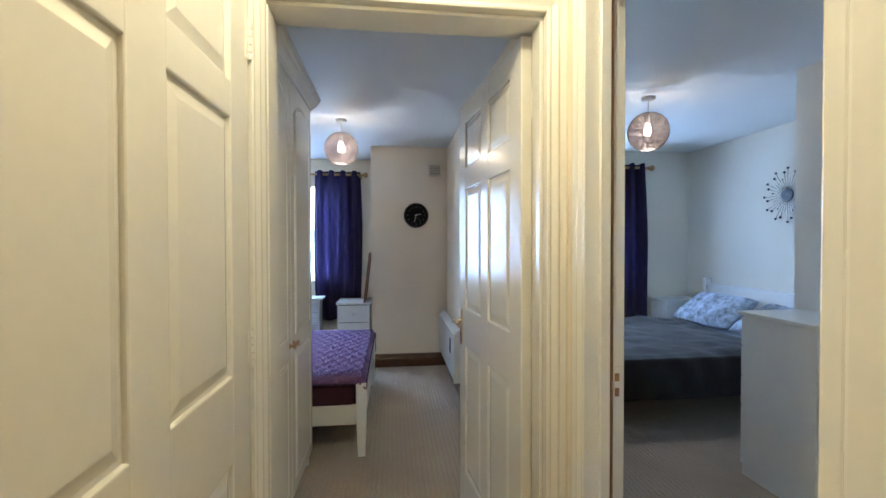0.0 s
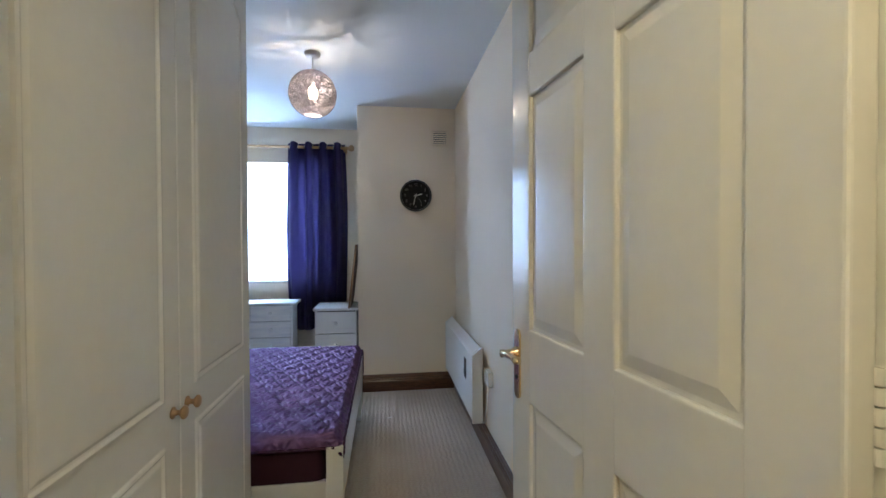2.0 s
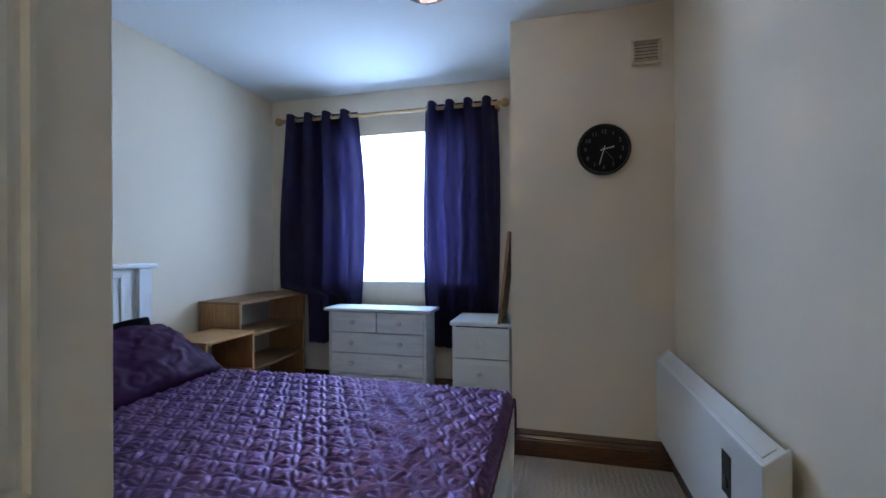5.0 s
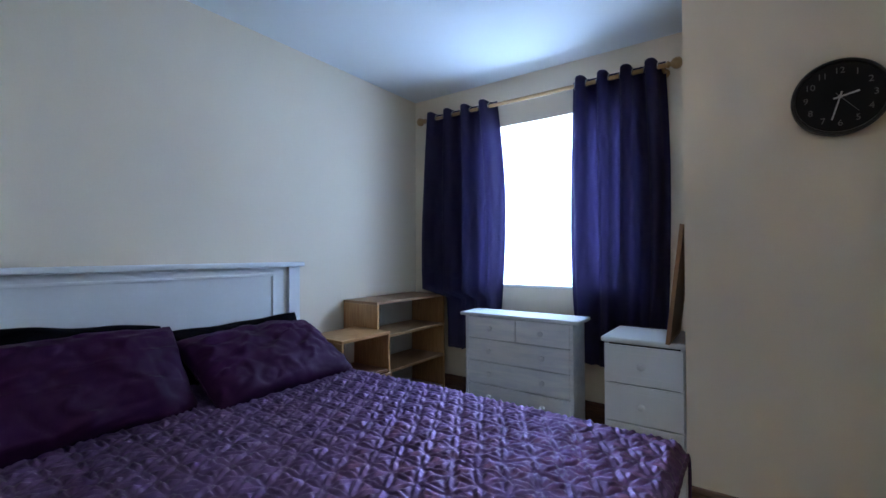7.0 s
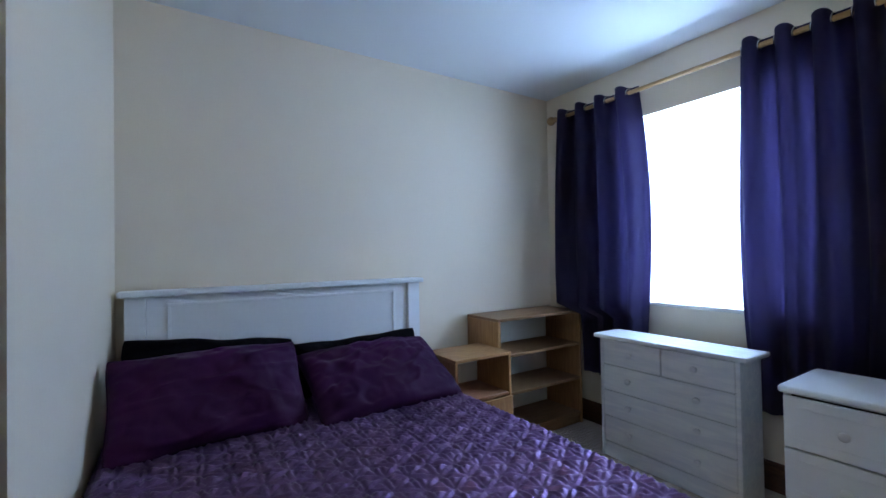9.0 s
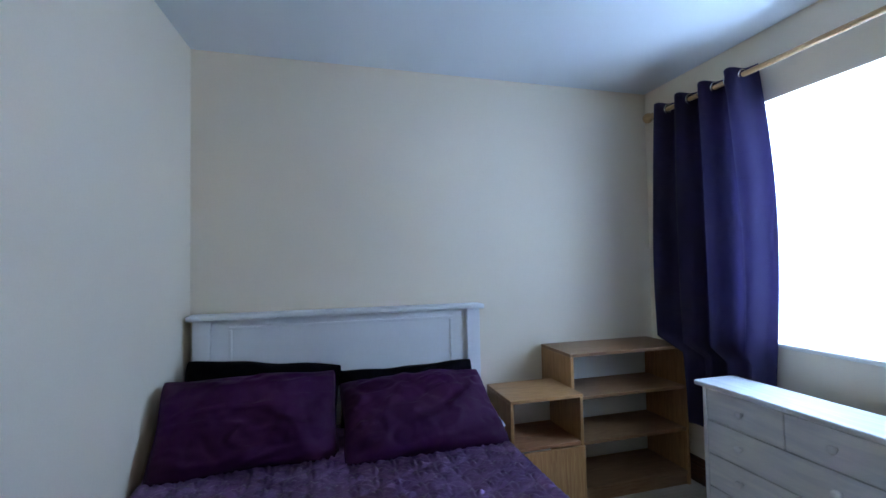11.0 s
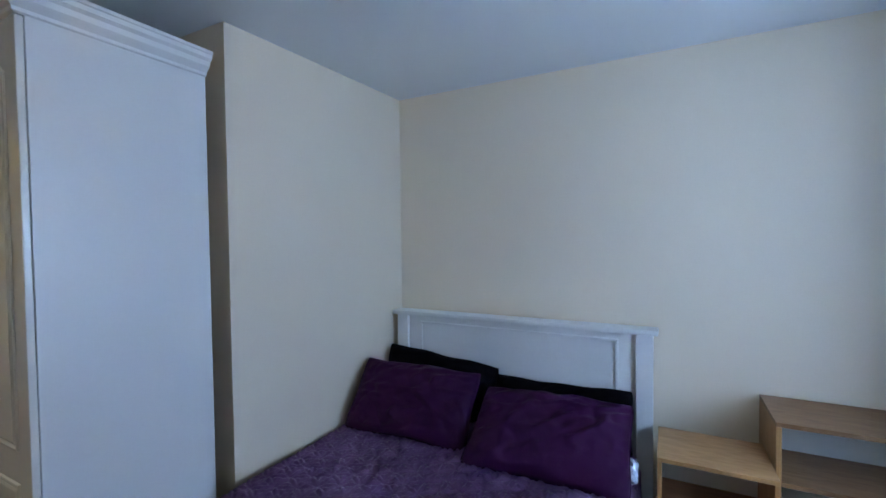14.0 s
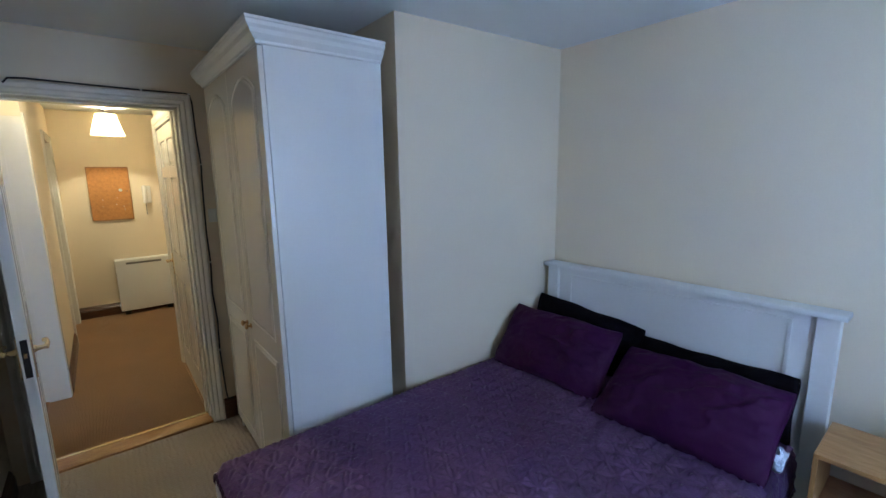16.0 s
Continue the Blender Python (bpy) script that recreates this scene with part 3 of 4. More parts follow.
def curtain_pole(x0, x1, y, z, wall_y, label):
    p = thing("curtain_pole", pose(0, 0, 0), label, "curtain pole")
    part("pole", tube(bmesh.new(), [(x0, y, z), ((x0 + x1) / 2, y, z), (x1, y, z)], 0.0135, 14), BIRCH, p, smooth=True)
    for x, s in ((x0, -90), (x1, 90)):
        prof = [(0.0145, -0.012), (0.019, -0.008), (0.019, 0), (0.012, 0.006), (0.015, 0.012), (0.027, 0.022), (0.033, 0.038), (0.031, 0.054), (0.020, 0.066), (0, 0.070)]
        part("finial", lathe(bmesh.new(), prof, pose(x, y, z, 0, s, 0), 20), BIRCH, p, "turned pale wooden ball finial", smooth=True)
    for x in (x0 + 0.03, x1 - 0.03):
        bm = tube(bmesh.new(), [(x, wall_y, z - 0.02), (x, (y + wall_y) / 2, z - 0.02), (x, y + 0.008, z - 0.016)], 0.010, 10)
        lathe(bm, [(0, 0), (0.026, 0), (0.026, 0.008), (0.012, 0.014), (0, 0.014)], pose(x, wall_y, z - 0.02, 90), 16)
        part("bracket", bm, BIRCH, p, smooth=True)


curtain_pole(-2.16, -0.37, 5.41, 2.195, 5.49, "pale beech curtain pole with ball ends")
curtain(-2.155, -1.515, -2.185, -1.480, 5.41, 2.235, 0.40, 4, 1, "violet-blue eyelet curtain drawn to the side of the window", 2.195, 0.055, -1.915)
curtain(-0.945, -0.395, -0.930, -0.385, 5.41, 2.235, 0.40, 4, 2, "violet-blue eyelet curtain hanging behind the small chest", 2.195)
curtain_pole(1.35, 2.90, 4.58, 2.20, 4.66, "pale beech curtain pole of the second bedroom")
curtain(1.33, 1.75, 1.30, 1.74, 4.58, 2.24, 0.50, 3, 3, "violet-blue eyelet curtain of the second bedroom", 2.20)
curtain(2.50, 2.87, 2.50, 2.93, 4.58, 2.24, 0.50, 3, 4, "violet-blue eyelet curtain of the second bedroom", 2.20)

# ---- plum bedroom: bed ----
bed = thing("bed", pose(-1.2, 3.5, 0), "white panelled double bed with a plum quilt", "bed")


def bedbox(name, x0, x1, y0, y1, z0, z1, bevel=0.004, parent=bed, mat=BEDWHITE):
    return part(name, box(bmesh.new(), x0 + 1.2, x1 + 1.2, y0 - 3.5, y1 - 3.5, z0, z1, bevel), mat, parent)


for y in (2.80, 4.165):
    bedbox("headboard_post", -2.27, -2.20, y, y + 0.075, 0.0, 1.035)
bedbox("headboard_panel", -2.262, -2.222, 2.8755, 4.1645, 0.30, 1.035)
for a, b, c, d in ((2.955, 4.085, 0.985, 1.000), (2.955, 4.085, 0.60, 0.615), (2.955, 2.970, 0.6155, 0.9845), (4.070, 4.085, 0.6155, 0.9845)):
    bedbox("panel_bead", -2.224, -2.214, a, b, c, d, 0.003)
bedbox("headboard_cap", -2.285, -2.180, 2.775, 4.262, 1.0355, 1.062, 0.008)
for y in (2.735, 4.10):
    bm = bmesh.new()
    rings = [[bm.verts.new((1.0 + sx * s, y - 3.5 + 0.032 + sy * s, z)) for sx, sy in ((-1, -1), (1, -1), (1, 1), (-1, 1))] for z, s in ((0.0, 0.022), (0.14, 0.027), (0.30, 0.032), (0.468, 0.032))]
    for a, b in zip(rings, rings[1:]):
        for k in range(4):
            bm.faces.new((a[k], a[(k + 1) % 4], b[(k + 1) % 4], b[k]))
    bm.faces.new(rings[0][::-1])
    bm.faces.new(rings[-1])
    part("foot_leg", bm, BEDWHITE, bed, "tapered white leg")
bedbox("footboard", -0.222, -0.182, 2.80, 4.10, 0.17, 0.462)
for y0 in (2.758, 4.118):
    bedbox("side_rail", -2.20, -0.235, y0, y0 + 0.024, 0.20, 0.325)
bm = bmesh.new()
for k in range(14):
    box(bm, -0.98 + k * 0.14 - 0.0, -0.98 + k * 0.14 + 0.07, -0.715, 0.615, 0.245, 0.262)
part("slats", bm, BIRCH, bed)

mattress = thing("mattress", pose(-1.2, 3.5, 0), "mattress in a dark plum fitted sheet on the bed", "mattress")
part("body", box(bmesh.new(), -0.99, 0.955, -0.735, 0.625, 0.263, 0.495, 0.04, 4), SHEET, mattress, smooth=True)


def quilt_height(x, y):
    """Puffed petals between stitched circles that overlap on a hexagonal grid, with small puckers."""
    r, row = 0.088, 0.088 * 0.866
    wx = x + 0.012 * noise.noise(Vector((x * 9, y * 9, 1.0)))
    wy = y + 0.012 * noise.noise(Vector((x * 9, y * 9, 4.0)))
    j0 = round(wy / row)
    gap = 1.0
    for j in (j0 - 1, j0, j0 + 1):
        shift = 0.5 * r * (j % 2)
        i0 = round((wx - shift) / r)
        for i in (i0 - 1, i0, i0 + 1):
            gap = min(gap, abs(math.hypot(wx - i * r - shift, wy - j * row) - r))
    puff = 1 - math.exp(-gap / 0.007)
    pucker = noise.noise(Vector((x * 45, y * 45, 2.0)))
    return 0.015 * puff + 0.0065 * pucker + 0.012 * noise.noise(Vector((x * 2.2, y * 2.2, 5)))


def quilt_point(u, v):
    """u along the bed from the pillows to the foot, v across it; the edges turn down over the mattress."""
    x, s = -2.03 + 1.875 * u, 2.69 + 1.60 * v
    z = 0.515 + quilt_height(x, s)
    y = s
    for edge, sign, drop in ((2.775, -1, 0.10), (4.165, 1, 0.20)):
        over = (s - edge) * sign
        if over > 0:
            y = edge + sign * (0.035 * (1 - math.exp(-over / 0.03)) + quilt_height(x, s) * 0.6 - 0.004)
            z = 0.515 + quilt_height(x, s) * 0.3 - (over - 0.02 * (1 - math.exp(-over / 0.02))) * (drop / 0.12)
    over = x + 0.215
    if over > 0:
        z -= 0.9 * max(0, over - 0.018)
        x -= 0.012 * over / 0.06
    return Vector((x + 1.2, y - 3.5, z))


quilt = thing("quilt", pose(-1.2, 3.5, 0), "shiny plum satin quilt with puffed stitched cells, spread over the bed", "quilt")
bm = surface(bmesh.new(), 340, 290, quilt_point)
bmesh.ops.solidify(bm, geom=list(bm.faces), thickness=0.006)
part("cover", bm, QUILT, quilt, smooth=True)
edge = [quilt_point(k / 120, 0) for k in range(121)] + [quilt_point(1, k / 120) for k in range(1, 121)] + [quilt_point(1 - k / 120, 1) for k in range(1, 121)]
part("binding", tube(bmesh.new(), edge, 0.006, 6), PIPING, quilt, "dark plum bound edge", smooth=True)


def pillow(name, m, w, h, t, mat, seed, label, category="pillow", group=""):
    p = thing(name, m, label, category, group)
    bm = bmesh.new()
    nu, nv = 72, 48
    sheets = []
    for side in (1, -1):
        g = []
        for i in range(nu + 1):
            row = []
            for j in range(nv + 1):
                a, b = 2 * i / nu - 1, 2 * j / nv - 1
                dome = max(0.0, (1 - abs(a) ** 2.6) * (1 - abs(b) ** 2.6)) ** 0.55
                pinch = 1 - 0.13 * (1 - abs(a) ** 2) * abs(b) ** 3
                pinch2 = 1 - 0.11 * (1 - abs(b) ** 2) * abs(a) ** 3
                round_ = 1 - 0.10 * (a * a * b * b) ** 1.5
                q = Vector((a * 2.2 + seed, b * 2.2, side * 0.6))
                crease = 1 - min(1, 5 * abs(noise.noise(Vector((a * 1.3 + 0.8 * b + seed, b * 2.4 - a * 0.9 + seed, 0.2 * side)))))
                crease2 = 1 - min(1, 6 * abs(noise.noise(Vector((a * 3.1 - 1.1 * b, b * 2.0 + a * 1.6 + seed, 4.0)))))
                fold = 0.034 * noise.noise(q) * dome + 0.022 * (0.35 - abs(noise.noise(Vector((a * 1.6 + b * 1.1 + seed, b * 4.0 - a * 2.2, side * 0.4))))) * dome ** 0.6 + 0.012 * noise.noise(q * 2.7) * dome ** 0.5 + 0.010 * abs(noise.noise(Vector((a * 2 + b * 3 + seed, a * 5, 0)))) * dome
                fold += (0.014 * crease ** 2 - 0.009 * crease2 ** 2) * min(1, dome * 1.5)
                row.append((a * w / 2 * pinch2 * round_, b * h / 2 * pinch * round_ + 0.014 * noise.noise(Vector((a * 2, seed, side * 0))) * abs(b), side * (t / 2 * dome) + fold * side * 0.7))
            g.append(row)
        sheets.append(g)
    verts = {}

    def vert(s, i, j):
        key = (i, j) if i in (0, nu) or j in (0, nv) else (s, i, j)
        if key not in verts:
            verts[key] = bm.verts.new(sheets[s][i][j])
        return verts[key]

    for s in (0, 1):
        for i in range(nu):
            for j in range(nv):
                bm.faces.new((vert(s, i, j), vert(s, i + 1, j), vert(s, i + 1, j + 1), vert(s, i, j + 1)))
    part("cover", bm, mat, p, smooth=True)
    seam = [sheets[0][i][0] for i in range(nu)] + [sheets[0][nu][j] for j in range(nv)] + [sheets[0][nu - i][nv] for i in range(nu)] + [sheets[0][0][nv - j] for j in range(nv)]
    part("seam", tube(bmesh.new(), seam, 0.0025, 5, closed=True), mat, p, smooth=True)
    return p


def lying(x, y, z, tilt, yaw, spin=0):
    """Pose with the pillow's width along y, leaning back by tilt from flat, facing +x."""
    return pose(x, y, z, 0, 0, yaw) @ pose(0, 0, 0, 0, 0, 90) @ pose(0, 0, 0, tilt, 0, 0) @ pose(0, 0, 0, 0, 0, spin)


pillow("pillow", lying(-1.850, 3.112, 0.655, 52, 4, -1), 0.75, 0.44, 0.17, PLUM, 1.3, "plump plum satin pillow leaning on a black pillow", group="plum pillows")
pillow("pillow", lying(-1.850, 3.822, 0.622, 29, 0, 1.5), 0.76, 0.50, 0.17, PLUM, 4.1, "creased plum satin pillow leaning on a black pillow", group="plum pillows")
pillow("pillow", lying(-2.105, 3.125, 0.655, 76, 5, -7), 0.75, 0.40, 0.09, BLACKCLOTH, 7.7, "flat black pillow propped against the headboard", group="black pillows")
pillow("pillow", lying(-2.100, 3.815, 0.610, 74, -3, 1.5), 0.75, 0.36, 0.09, BLACKCLOTH, 9.2, "flat black pillow propped against the headboard", group="black pillows")

pillow("folded_sheet", lying(-1.825, 4.125, 0.556, 10, -8, 10), 0.15, 0.13, 0.04, PALECLOTH, 3.3, "corner of a pale sheet showing under the pillow", "sheet")
scrap = thing("paper_scrap", pose(0.02, 4.12, 0.0, 0, 0, 30), "tiny scrap of white paper on the carpet", "paper scrap")
part("scrap", surface(bmesh.new(), 4, 3, lambda u, v: Vector((0.022 * u, 0.014 * v, 0.002 + 0.006 * noise.noise(Vector((u * 3, v * 3, 1))) ** 2))), PLASTIC, scrap)

# ---- wardrobe ----
wardrobe = thing("wardrobe", pose(-0.490, 1.620, 0), "tall white wardrobe with two arched-panel doors and a cornice", "wardrobe")
WD, WW, WH = 0.555, 1.065, 2.17
part("side", box(bmesh.new(), -WD, -0.0215, WW - 0.020, WW, 0.0, WH, 0.0015, 1), FOIL, wardrobe, "plain white side panel")
part("side", box(bmesh.new(), -WD, -0.0215, 0.0, 0.020, 0.0, WH, 0.0015, 1), FOIL, wardrobe, "plain white side panel")
part("top", box(bmesh.new(), -WD, -0.0215, 0.0205, WW - 0.0205, WH - 0.02, WH), FOIL, wardrobe)
part("back", box(bmesh.new(), -WD, -WD + 0.006, 0.0205, WW - 0.0205, 0.0, WH - 0.0205), FOIL, wardrobe)
part("plinth", box(bmesh.new(), -0.06, -0.045, 0.0205, WW - 0.0205, 0.0, 0.09), FOIL, wardrobe)
prof = [(0.0, 0.0), (0.008, 0.004), (0.010, 0.014), (0.016, 0.020), (0.030, 0.034), (0.036, 0.050), (0.046, 0.060), (0.048, 0.074), (0.052, 0.078), (0.052, 0.088), (0.0, 0.088)]
bm = bmesh.new()
strips(bm, [[Vector((-WD, -d, WH - 0.02 + h)), Vector((d, -d, WH - 0.02 + h)), Vector((d, WW + d, WH - 0.02 + h)), Vector((-WD, WW + d, WH - 0.02 + h))] for d, h in prof])
part("cornice", bm, FOIL, wardrobe, "stepped white cornice moulding")


def arch_outline(y0, y1, z0, z1, rise, n=14):
    """Panel outline with a cathedral arch on top (rise 0: square)."""
    pts = [(y0, z0), (y1, z0)]
    if rise == 0:
        return pts + [(y1, z1), (y0, z1)]
    c = (y0 + y1) / 2
    hw = (y1 - y0) / 2
    for k in range(n + 1):
        a = 1 - 2 * k / n
        pts.append((c + a * hw, z1 - rise + rise * max(0, math.cos(a * math.pi / 2)) ** 0.8))
    return pts


def groove(parent, x, outline, mat):
    """Routed bead round a panel, standing a little proud of the door."""
    c = Vector((sum(p[0] for p in outline) / len(outline), sum(p[1] for p in outline) / len(outline)))
    bm = bmesh.new()
    lines = []
    for inset, dx in ((0.0, 0.0), (0.003, 0.005), (0.009, 0.006), (0.014, 0.002), (0.018, 0.001), (0.026, 0.005), (0.032, 0.0055)):
        ring = []
        n = len(outline)
        for i, p in enumerate(outline):
            a, b = Vector(outline[i - 1]), Vector(outline[(i + 1) % n])
            p = Vector(p)
            n1, n2 = (p - a), (b - p)
            n1, n2 = Vector((-n1.y, n1.x)).normalized(), Vector((-n2.y, n2.x)).normalized()
            k = (n1 + n2) / max(0.3, 1 + n1.dot(n2))
            q = p + k * inset
            ring.append(bm.verts.new((x + dx, q.x, q.y)))
        lines.append(ring)
    for a, b in zip(lines, lines[1:]):
        for i in range(len(a)):
            bm.faces.new((a[i], a[(i + 1) % len(a)], b[(i + 1) % len(a)], b[i]))
    f = bm.faces.new(lines[-1])
    bmesh.ops.triangulate(bm, faces=[f])
    return part("panel", bm, mat, parent)


for y0, y1, knob in ((0.003, 0.5310, 0.497), (0.5340, WW - 0.003, 0.568)):
    door = part("door", box(bmesh.new(), -0.020, 0.0, y0, y1, 0.095, WH - 0.022, 0.004, 3), GLOSS, wardrobe)
    groove(door, 0.0, arch_outline(y0 + 0.075, y1 - 0.075, 0.895, 2.075, 0.075), GLOSS)
    groove(door, 0.0, arch_outline(y0 + 0.075, y1 - 0.075, 0.165, 0.800, 0), GLOSS)
    prof = [(0.0, 0.0), (0.014, 0.0), (0.014, 0.003), (0.007, 0.006), (0.006, 0.014), (0.010, 0.018), (0.0155, 0.023), (0.0155, 0.027), (0.011, 0.031), (0, 0.033)]
    part("knob", lathe(bmesh.new(), prof, pose(0.0, knob, 0.862, 0, 90, 0), 18), BRONZE, door, "turned antique brass knob", smooth=True)

# ---- chests ----


def knob_part(parent, x, y, z, mat, way=90):
    prof = [(0.0, 0.0), (0.009, 0.0), (0.008, 0.008), (0.012, 0.013), (0.0165, 0.019), (0.0165, 0.024), (0.011, 0.029), (0, 0.030)]
    part("knob", lathe(bmesh.new(), prof, pose(x, y, z, way, 0, 0), 16), mat, parent, smooth=True)


chest = thing("chest_of_drawers", pose(-1.220, 5.130, 0), "white-washed pine chest with five drawers under the window", "chest of drawers")
part("top", box(bmesh.new(), -0.408, 0.408, -0.015, 0.225, 0.688, 0.712, 0.009, 3), PINE, chest)
for s in (-1, 1):
    part("side", box(bmesh.new(), min(s * 0.352, s * 0.372), max(s * 0.352, s * 0.372), 0.0, 0.217, 0.0, 0.6875, 0.003), PINE, chest)
part("carcass", box(bmesh.new(), -0.3515, 0.3515, 0.020, 0.214, 0.085, 0.687), DARKGAP, chest)
part("plinth", box(bmesh.new(), -0.3515, 0.3515, 0.004, 0.020, 0.0, 0.085, 0.002), PINE, chest)
rowz = [(0.540, 0.683), (0.391, 0.535), (0.241, 0.386), (0.090, 0.236)]
for n, (z0, z1) in enumerate(rowz):
    for x0, x1 in (((-0.350, -0.003), (0.003, 0.350)) if n == 0 else ((-0.350, 0.350),)):
        dr = part("drawer", box(bmesh.new(), x0, x1, 0.0, 0.0195, z0, z1, 0.004, 3), PINE, chest)
        for kx in (((x0 + x1) / 2,) if n == 0 else (-0.185, 0.185)):
            knob_part(dr, kx, 0.0, (z0 + z1) / 2 + 0.004, PINE)

small = thing("bedside_chest", pose(-0.437, 4.935, 0), "narrow white three-drawer bedside chest against the wall", "bedside chest")
part("top", box(bmesh.new(), -0.198, 0.198, -0.015, 0.385, 0.652, 0.680, 0.012, 4), FOIL, small)
for s in (-1, 1):
    part("side", box(bmesh.new(), min(s * 0.165, s * 0.183), max(s * 0.165, s * 0.183), 0.0, 0.375, 0.0, 0.6515, 0.003), FOIL, small)
part("carcass", box(bmesh.new(), -0.1645, 0.1645, 0.02, 0.37, 0.06, 0.651), DARKGAP, small)
part("plinth", box(bmesh.new(), -0.1645, 0.1645, 0.012, 0.020, 0.0, 0.06), FOIL, small)
for z0, z1 in ((0.455, 0.645), (0.262, 0.450), (0.068, 0.257)):
    dr = part("drawer", box(bmesh.new(), -0.179, 0.179, -0.018, -0.001, z0, z1, 0.005, 3), FOIL, small)
    bm = bmesh.new()
    for a, b, c, d in ((-0.145, 0.145, z1 - 0.04, z1 - 0.036), (-0.145, 0.145, z0 + 0.036, z0 + 0.040)):
        box(bm, a, b, -0.0195, -0.017, c, d, 0.0008, 1)
    part("routed_line", bm, FOIL, dr)
    knob_part(dr, 0.0, -0.018, (z0 + z1) / 2, FOIL)

board = thing("leaning_board", pose(-0.316, 5.06, 0.682, 0, 6.5, 0), "brown framed board leaning on end on the bedside chest", "board")
part("backing", box(bmesh.new(), -0.006, 0.004, -0.185, 0.185, 0.012, 0.545, 0.001, 1), BOARD, board)
for a, b, c, d in ((-0.20, -0.185, 0.0, 0.560), (0.185, 0.20, 0.0, 0.560), (-0.1845, 0.1845, 0.0, 0.015), (-0.1845, 0.1845, 0.545, 0.560)):
    part("frame_bar", box(bmesh.new(), -0.010, 0.008, a, b, c, d, 0.002), BOARD, board)

# ---- shelves ----
shelf = thing("bookshelf", pose(-2.298, 4.665, 0), "empty low open oak bookcase with a white back", "bookcase")
SW, SDp = 0.755, 0.325
for y in (0.0, SW - 0.018):
    part("side", box(bmesh.new(), 0.0, SDp, y, y + 0.018, 0.0, 0.774, 0.001, 1), OAKUP, shelf)
part("top", box(bmesh.new(), 0.0, SDp, 0.0, SW, 0.7745, 0.792, 0.001, 1), WALNUT, shelf)
for z in (0.060, 0.305, 0.545):
    part("shelf", box(bmesh.new(), 0.005, SDp - 0.003, 0.0185, SW - 0.0185, z, z + 0.018, 0.001, 1), WALNUT, shelf)
part("back", box(bmesh.new(), 0.001, 0.0045, 0.0185, SW - 0.0185, 0.02, 0.77), METALWHITE, shelf, "white hardboard back")
part("plinth", box(bmesh.new(), SDp - 0.03, SDp - 0.012, 0.0185, SW - 0.0185, 0.0, 0.0595), WALNUT, shelf)

stand = thing("bedside_cabinet", pose(-2.170, 4.262, 0), "small oak-veneer bedside cabinet with an open cubby", "bedside cabinet")
NW, ND = 0.395, 0.315
for y in (0.0, NW - 0.016):
    part("side", box(bmesh.new(), 0.0, ND, y, y + 0.016, 0.0, 0.603, 0.001, 1), OAKUP, stand)
part("top", box(bmesh.new(), 0.0, ND + 0.002, 0.0, NW, 0.6035, 0.621, 0.0015, 1), OAK, stand)
part("shelf", box(bmesh.new(), 0.0, ND - 0.004, 0.0165, NW - 0.0165, 0.370, 0.386, 0.001, 1), OAKDARK, stand, "reddish cubby floor")
part("back", box(bmesh.new(), 0.0, 0.004, 0.0165, NW - 0.0165, 0.03, 0.6), METALWHITE, stand)
part("drawer_front", box(bmesh.new(), ND + 0.0005, ND + 0.016, 0.002, NW - 0.002, 0.05, 0.367, 0.002), OAKUP, stand)

# ---- wall things ----
clock = thing("wall_clock", pose(0.258, 4.703, 1.652), "round black wall clock with grey numerals and pale hands", "wall clock")
R = 0.134
part("case", lathe(bmesh.new(), [(0, 0), (R - 0.006, 0), (R, 0.008), (R, 0.030), (R - 0.004, 0.036), (R - 0.010, 0.036), (R - 0.013, 0.026), (0, 0.026)], pose(0, 0, 0, 90), 64), BLACK, clock, smooth=False)
part("dial", lathe(bmesh.new(), [(0, 0), (R - 0.014, 0), (R - 0.014, 0.001), (0, 0.001)], pose(0, -0.0265, 0, 90), 64), DIAL, clock)


def lettering(text, size, m, mat, parent, name="numeral"):
    cu = bpy.data.curves.new("text", "FONT")
    cu.body, cu.size, cu.align_x, cu.align_y, cu.extrude = text, size, "CENTER", "CENTER", 0.0004
    tmp = new("text", cu)
    bpy.context.view_layer.update()
    me = bpy.data.meshes.new_from_object(tmp.evaluated_get(bpy.context.evaluated_depsgraph_get()))
    bpy.data.objects.remove(tmp)
    me.materials.clear()
    me.materials.append(mat)
    me.transform(m)
    ob = new(name, me)
    ob.parent = parent
    return ob


for h in range(1, 13):
    a = radians(90 - 30 * h)
    lettering(str(h), 0.030, pose(0.092 * math.cos(a), -0.0282, 0.092 * math.sin(a), 90), GREYINK, clock)


def clock_hand(name, angle, length, width, y, mat):
    bm = box(bmesh.new(), -width / 2, width / 2, y - 0.0006, y + 0.0006, -0.018, length)
    bm.transform(pose(0, 0, 0, 0, angle, 0))
    part(name, bm, mat, clock)


clock_hand("hour_hand", 76, 0.052, 0.006, -0.0300, PALEINK)
clock_hand("minute_hand", 196, 0.082, 0.005, -0.0318, PALEINK)
clock_hand("second_hand", 141, 0.075, 0.0018, -0.0335, GREYINK)
part("hub", lathe(bmesh.new(), [(0.006, 0.0), (0.006, 0.009), (0, 0.009)], pose(0, -0.0265, 0, 90), 14), PALEINK, clock)

